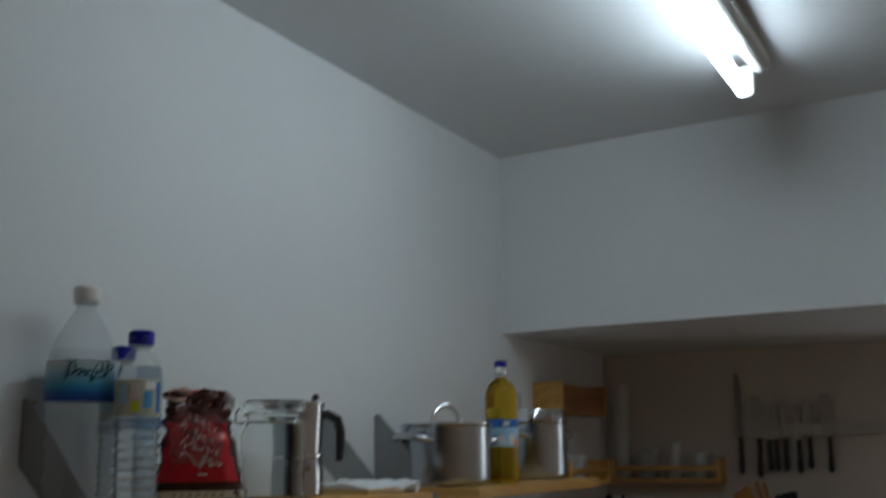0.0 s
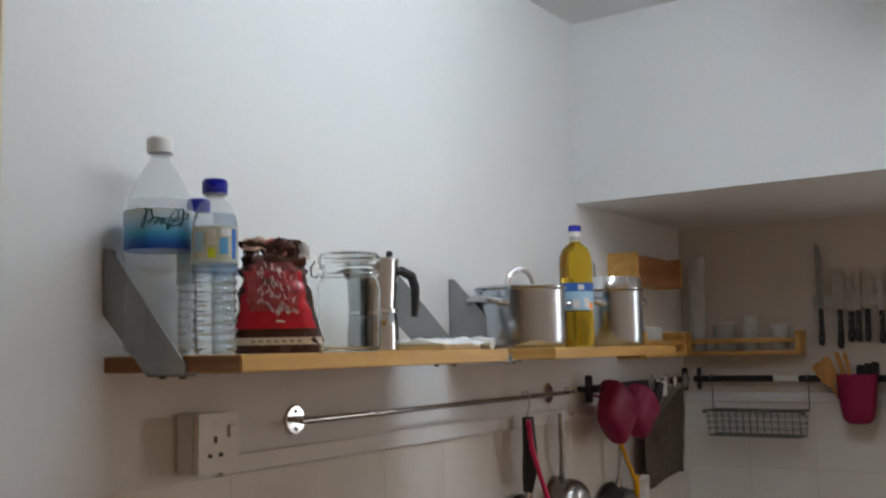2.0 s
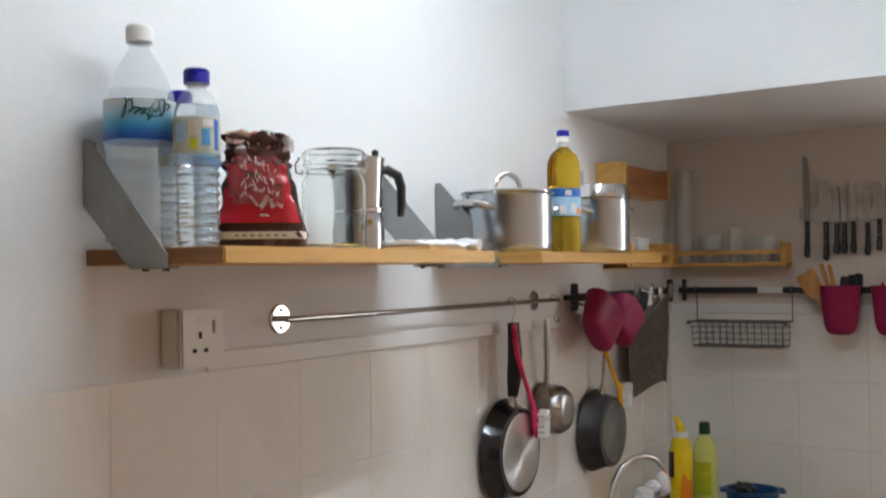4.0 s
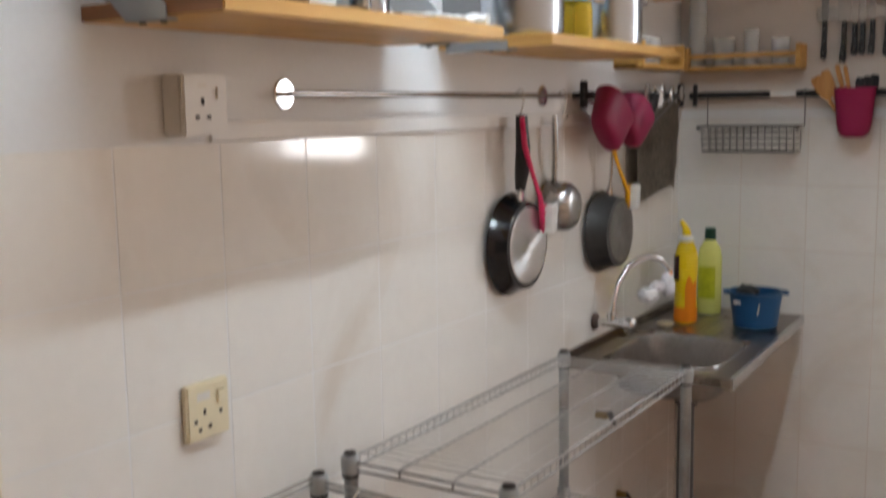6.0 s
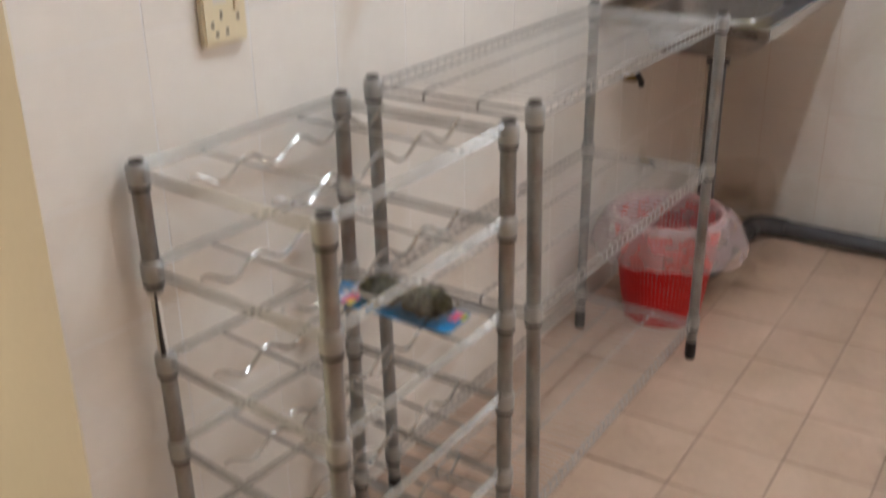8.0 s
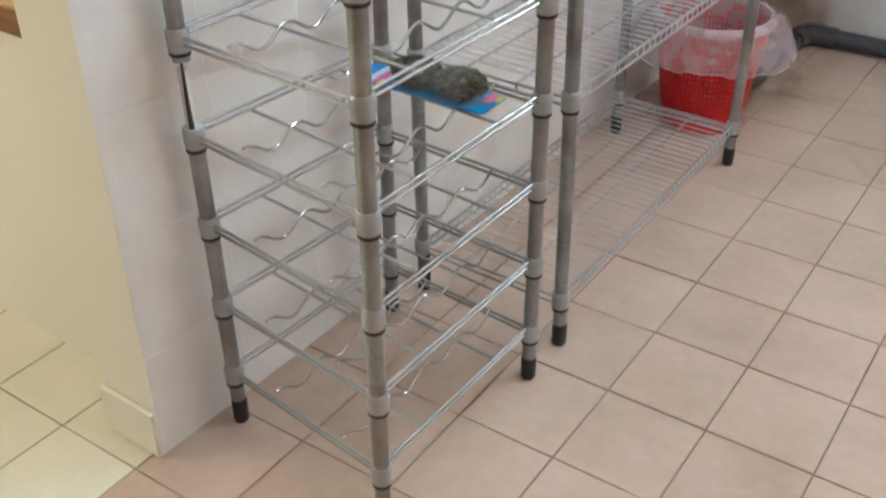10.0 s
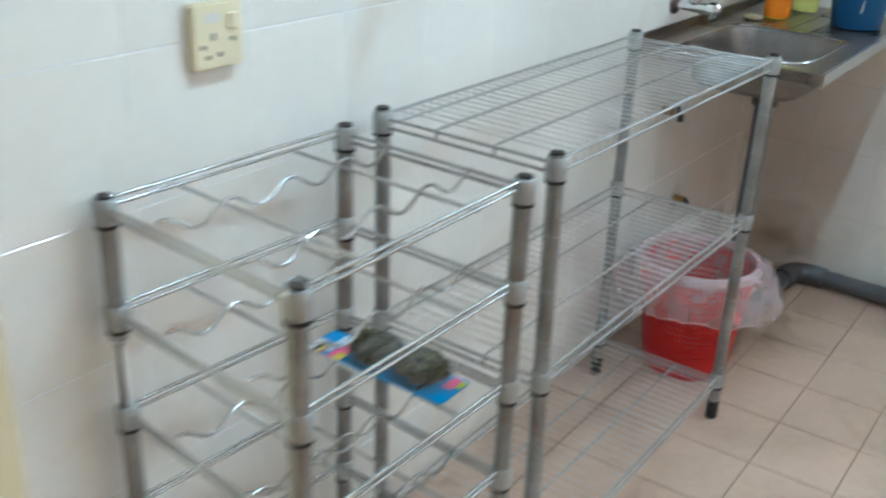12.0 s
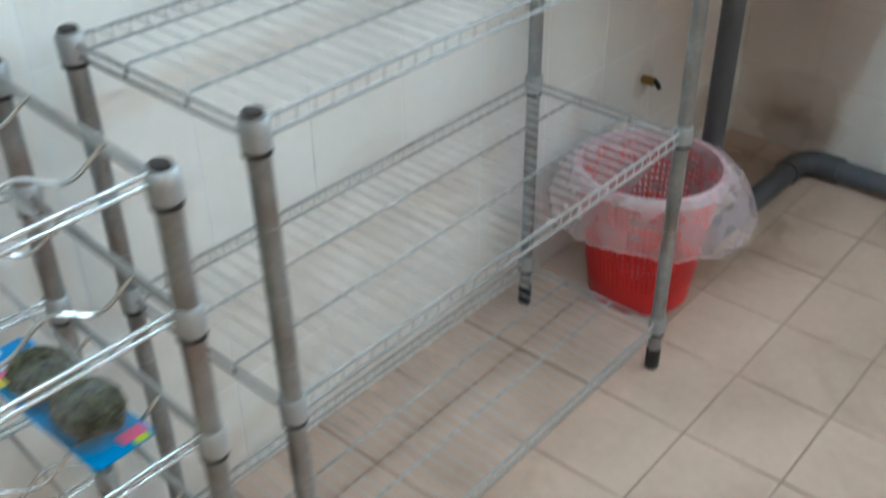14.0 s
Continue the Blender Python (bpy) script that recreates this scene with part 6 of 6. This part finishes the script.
# ---- scourer pack on the bottle rack ----
def scourer_pack():
    z = 0.548
    t = thing("scourer_pack", (0.22, 1.55, z), "blue card pack of two steel wool scourers under film", "scourer pack")
    card = bmesh.new()
    prism(card, [(-0.125, -0.032), (0.116, -0.034), (0.122, -0.028), (0.122, 0.034), (0.116, 0.038), (-0.118, 0.038), (-0.125, 0.032)], "z", 0.0, 0.0016)
    ORIGIN[t] = Vector((0, 0, 0))
    c = part("card", card, CARD_BLUE, t)
    part("pink_print", B(((-0.084, -0.031, 0.0016), (-0.062, 0.036, 0.0022))), CARD_PINK, c)
    part("pale_print", B(((-0.124, -0.030, 0.0016), (-0.112, 0.004, 0.0022))), WHITE_PRINT, c)
    part("yellow_print", B(((-0.074, -0.0312, 0.0022), (-0.060, -0.012, 0.0027))), CARD_YELLOW, c)
    part("pink_end", B(((0.096, 0.004, 0.0016), (0.112, 0.034, 0.0022))), CARD_PINK, c)
    part("green_end", B(((0.1125, 0.014, 0.0016), (0.121, 0.032, 0.0022))), LIME_LABEL, c)
    rnd = random.Random(11)
    part("dark_stripe", B(((-0.112, -0.0315, 0.0016), (-0.106, -0.006, 0.0024))), BLACK, c)
    part("yellow_stripe", B(((-0.105, -0.0315, 0.0016), (-0.100, -0.010, 0.0024))), CARD_YELLOW, c)
    part("red_stripe", B(((-0.099, -0.0315, 0.0016), (-0.095, -0.014, 0.0024))), BAG_RED, c)
    for k in range(6):
        part("print_bar", B(((-0.098, -0.020 + k * 0.0095, 0.0016), (-0.086, -0.0135 + k * 0.0095, 0.0024))), WHITE_PRINT, c)
    for k, cx in enumerate((-0.020, 0.060)):
        pad = bmesh.new()
        bmesh.ops.create_icosphere(pad, subdivisions=5, radius=1.0)
        for v in pad.verts:
            n = v.co.normalized()
            kk = 1 + 0.16 * noise.noise(n * 2.3 + Vector((k * 9, 0, 0))) + 0.13 * noise.noise(n * 7 + Vector((k * 5, 2, 0))) + 0.10 * noise.noise(n * 17)
            v.co = Vector((cx + n.x * 0.041 * kk, 0.004 + n.y * 0.033 * kk, max(0.002, 0.022 + n.z * 0.021 * kk)))
        wool = bmesh.new()
        for q in range(170):
            d0 = Vector((rnd.gauss(0, 1), rnd.gauss(0, 1), abs(rnd.gauss(0, 1)))).normalized()
            d1 = (d0 + Vector((rnd.gauss(0, 0.5), rnd.gauss(0, 0.5), rnd.gauss(0, 0.3)))).normalized()
            line = []
            for s in range(5):
                n = d0.lerp(d1, s / 4).normalized()
                kk = 1.02 + 0.07 * math.sin(s * 1.3 + q)
                line.append((cx + n.x * 0.041 * kk, 0.004 + n.y * 0.033 * kk, max(0.003, 0.022 + n.z * 0.021 * kk)))
            pipe(wool, line, 0.0006, 4)
        pad = part("scourer", pad, SCOURER, t, "dark tangled steel wool pad")
        part("strand_tuft", wool, STRANDS, pad, "loose bright strands")
    film = bmesh.new()
    bmesh.ops.create_uvsphere(film, u_segments=28, v_segments=14, radius=1.0)
    for v in film.verts:
        p = v.co
        v.co = Vector((0.024 + math.copysign(abs(p.x) ** 0.6, p.x) * 0.082, 0.002 + math.copysign(abs(p.y) ** 0.7, p.y) * 0.0385, max(0.0018, abs(p.z) ** 0.8 * 0.046)))
        v.co.z *= 1 - 0.12 * max(0, math.cos((v.co.x - 0.023) * 90))
    part("blister", film, mat("clear_blister_film", (0.95, 0.96, 0.97), 0.04, vary=0.02, bump=0.8, scale=45, alpha=0.05, coat=1.0), t, "clear blister film")
    t.location = (0.222, 1.558, z)
    t.rotation_euler = (0, 0, radians(2))


scourer_pack()

# ---- timber ledge, tray and box beyond the partition ----
ledge = thing("timber_ledge", (-1.5, 1.4, 0.66), "thick pale timber ledge on top of the half wall", "ledge")
part("ledge_board", fine_box((-2.95, 1.168, 0.66), (-0.155, 1.88, 0.703), 0.003), LEDGE_TOP, ledge)
part("ledge_edging", fine_box((-2.95, 1.164, 0.662), (-0.156, 1.1685, 0.7015), 0.001, 1), PINE_EDGING_SHADE, ledge, "darker front edging")
tray = thing("wooden_tray", (-0.60, 1.37, 0.703), "shallow pale beech tray lying on the ledge", "tray")
part("tray_base", fine_box((-0.95, 1.285, 0.7035), (-0.25, 1.47, 0.711), 0.001, 1), BEECH, tray)
part("tray_side", fine_box((-0.95, 1.278, 0.7035), (-0.25, 1.290, 0.732), 0.002), BEECH, tray)
part("tray_side", fine_box((-0.95, 1.465, 0.7035), (-0.25, 1.477, 0.732), 0.002), BEECH, tray)
part("tray_end", fine_box((-0.262, 1.290, 0.7035), (-0.25, 1.465, 0.732), 0.002), BEECH, tray)
crate = thing("wooden_box", (-0.75, 1.62, 0.703), "orange-brown varnished wooden box standing on the ledge", "box")
part("box_body", fine_box((-1.15, 1.52, 0.7035), (-0.36, 1.78, 0.838), 0.003), PINE_X, crate)
part("box_lid", fine_box((-1.16, 1.512, 0.838), (-0.352, 1.788, 0.852), 0.003), BEECH, crate, "paler wooden lid")

# ---- tiles of the walls and floor ----


def tile_mesh(name, sx, sy, depth, material, axis):
    """One tile with softened edges, its face turned to +axis."""
    bm = bmesh.new()
    e = 0.0008 if axis == "z" else 0.0011
    if axis == "z":
        lo, hi = (0, 0, -depth), (sx, sy, 0)
    elif axis == "x":
        lo, hi = (-depth, 0, 0), (0, sx, sy)
    else:
        lo, hi = (0, 0, 0), (sx, depth, sy)
    box(bm, lo, hi, e)
    return mesh_of(name, bm, material, (0, 0, 0), smooth=15)


def lay(parent, mesh, at, turn=None):
    ob = new("tile", mesh)
    ob.parent = parent
    ob.location = turn @ Vector(at) if turn else at
    if turn:
        ob.rotation_euler = (0, 0, turn.to_euler().z)
    return ob


GAP = 0.0014
TX = 0.182
lt = tile_mesh("living_tile", TX - 2 * GAP, TILE - 2 * GAP, 0.012, LIVING_TILE_LIT, "z")
ft = tile_mesh("floor_tile", TX - 2 * GAP, TILE - 2 * GAP, 0.012, FLOOR_TILE, "z")
rest, living = bmesh.new(), bmesh.new()
PIVOT = Matrix.Translation((0.500, 2.482, 0))
FLOOR_TURN = PIVOT @ Matrix.Rotation(radians(1.2), 4, "Z") @ PIVOT.inverted()      # the floor is laid slightly out of square
for i in range(-18, 12):
    for j in range(-14, 18):
        x, y = 0.138 + TX * i, 0.084 + TILE * j
        if x > 2.2 or y > FAR:
            continue
        if x < -0.12 and y > 1.2:
            continue
        if (-0.9 < x < 1.5 and 0.6 < y < FAR) and not (x < -0.1 and y > 1.1):
            dz = random.uniform(-0.0006, 0.0006)
            lay(floor, lt if x < -0.12 else ft, (x + GAP, y + GAP, dz), FLOOR_TURN)
        else:
            box(living if x < -0.12 else rest, (x + GAP, y + GAP, -0.012), (x + TX - GAP, y + TILE - GAP, 0.0))
for bm in (rest, living):
    bmesh.ops.transform(bm, matrix=FLOOR_TURN, verts=bm.verts)
ob = part("outer_floor_tiles", rest, FLOOR_TILE, floor, "beige floor tiles further off")
ob["kind"] = "stuff"
ob = part("outer_living_tiles", living, LIVING_TILE_LIT, floor, "floor tiles beyond the partition, painted paler as lit")
ob["kind"] = "stuff"

G = 0.0005
wt = tile_mesh("wall_tile", TILE - 2 * G, TILE - 2 * G, 0.008, WALL_TILE, "x")
for j in range(12):
    for k in range(7):
        y = WALL_END + TILE * j
        lay(wall_west, wt, (random.uniform(-0.0001, 0.0001), y + G, k * TILE + G))
wn_last = tile_mesh("wall_tile_cut", FAR - (WALL_END + 12 * TILE) - 2 * G, TILE - 2 * G, 0.008, WALL_TILE, "x")
for k in range(7):
    lay(wall_west, wn_last, (0, WALL_END + 12 * TILE + G, k * TILE + G))
nt_mesh = tile_mesh("north_tile", TILE - 2 * G, TILE - 2 * G, 0.008, WALL_TILE, "y")
for i in range(11):
    for k in range(7):
        if i >= 6 and k >= 5:
            continue
        lay(wall_north, nt_mesh, (i * TILE + G, FAR + random.uniform(-0.0001, 0.0001), k * TILE + G))

# a narrow trim course above the tiles
trim = structure("trim", B(((0.0005, 1.497, 1.4005), (0.007, FAR, 1.431)), ((0.007, FAR - 0.006, 1.4005), (1.2, FAR, 1.431)), bevel=0.002), TRIM_PAINT, "narrow painted trim course above the wall tiles", "trim")


def stain(parent, outline, axis, at, material):
    """A ragged-edged patch lying on a surface: a dried stain, or grime with painted shade."""
    bm = bmesh.new()
    n = 40
    cu, cv, ru, rv = outline
    ring_pts = []
    for k in range(n):
        a = 2 * math.pi * k / n
        w = 1 + 0.45 * noise.noise(Vector((math.cos(a) * 1.6 + cu * 9, math.sin(a) * 1.6, cv * 7))) + 0.2 * noise.noise(Vector((math.cos(a) * 6, math.sin(a) * 6, cu)))
        u, v = cu + ru * w * math.cos(a), cv + rv * w * math.sin(a)
        ring_pts.append(bm.verts.new({"x": (at, u, v), "y": (u, at, v), "z": (u, v, at)}[axis]))
    bm.faces.new(ring_pts)
    return part("stain", bm, material, parent, "brown patch of dried stain or painted shade")


def soft_stain_shade(name, colour, strength, axis, size=9, vary=0.4, least=0.0):
    """Dried grime, with painted shade under the sink, that thins out unevenly towards its edge."""
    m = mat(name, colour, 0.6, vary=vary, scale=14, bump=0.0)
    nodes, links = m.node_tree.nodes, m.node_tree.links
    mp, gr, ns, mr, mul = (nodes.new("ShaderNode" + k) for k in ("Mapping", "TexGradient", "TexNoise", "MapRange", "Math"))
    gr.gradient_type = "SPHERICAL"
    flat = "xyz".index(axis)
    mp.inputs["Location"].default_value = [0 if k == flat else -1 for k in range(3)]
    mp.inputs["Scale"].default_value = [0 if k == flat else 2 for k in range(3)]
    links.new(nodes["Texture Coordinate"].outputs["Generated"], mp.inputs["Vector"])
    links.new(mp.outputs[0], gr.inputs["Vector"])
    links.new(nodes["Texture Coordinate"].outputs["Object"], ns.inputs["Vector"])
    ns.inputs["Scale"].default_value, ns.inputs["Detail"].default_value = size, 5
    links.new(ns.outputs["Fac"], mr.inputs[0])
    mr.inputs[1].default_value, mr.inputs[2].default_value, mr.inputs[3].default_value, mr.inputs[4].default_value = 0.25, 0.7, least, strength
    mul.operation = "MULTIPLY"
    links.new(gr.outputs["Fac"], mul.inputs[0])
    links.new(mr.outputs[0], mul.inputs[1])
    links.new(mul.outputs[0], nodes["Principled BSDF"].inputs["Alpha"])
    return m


FLOOR_STAIN = soft_stain_shade("faint_floor_grime", (0.24, 0.14, 0.07), 0.36, "z")
for u, v, ru, rv in ((0.27, 3.06, 0.14, 0.17), (0.33, 3.28, 0.09, 0.20)):
    stain(floor, (u, v, ru, rv), "z", 0.0013 + ru * 0.004, FLOOR_STAIN)
stain(floor, (0.13, 3.44, 0.13, 0.12), "z", 0.0032, soft_stain_shade("orange_floor_rust", (0.36, 0.18, 0.06), 0.5, "z"))
# The broad wall tints paint the sink's warm shade along with grime.
GRIME_SHADE_W, RUST_W = soft_stain_shade("wall_grime_and_shade", (0.34, 0.13, 0.04), 0.235, "x", 4, 0.03, 0.21), soft_stain_shade("orange_wall_rust", (0.40, 0.20, 0.06), 0.62, "x")
GRIME_SHADE_N, RUST_N = soft_stain_shade("wall_grime_and_shade", (0.34, 0.13, 0.04), 0.225, "y", 4, 0.03, 0.20), soft_stain_shade("orange_wall_rust", (0.40, 0.20, 0.06), 0.62, "y")
stain(wall_west, (3.26, 0.42, 0.46, 0.46), "x", 0.0016, GRIME_SHADE_W)
stain(wall_west, (3.40, 0.085, 0.17, 0.10), "x", 0.0024, RUST_W)
stain(wall_west, (3.085, 0.318, 0.040, 0.048), "x", 0.0028, RUST_W)
stain(wall_north, (0.17, 0.42, 0.30, 0.50), "y", FAR - 0.0016, GRIME_SHADE_N)
stain(wall_north, (0.16, 0.090, 0.15, 0.11), "y", FAR - 0.0024, RUST_N)
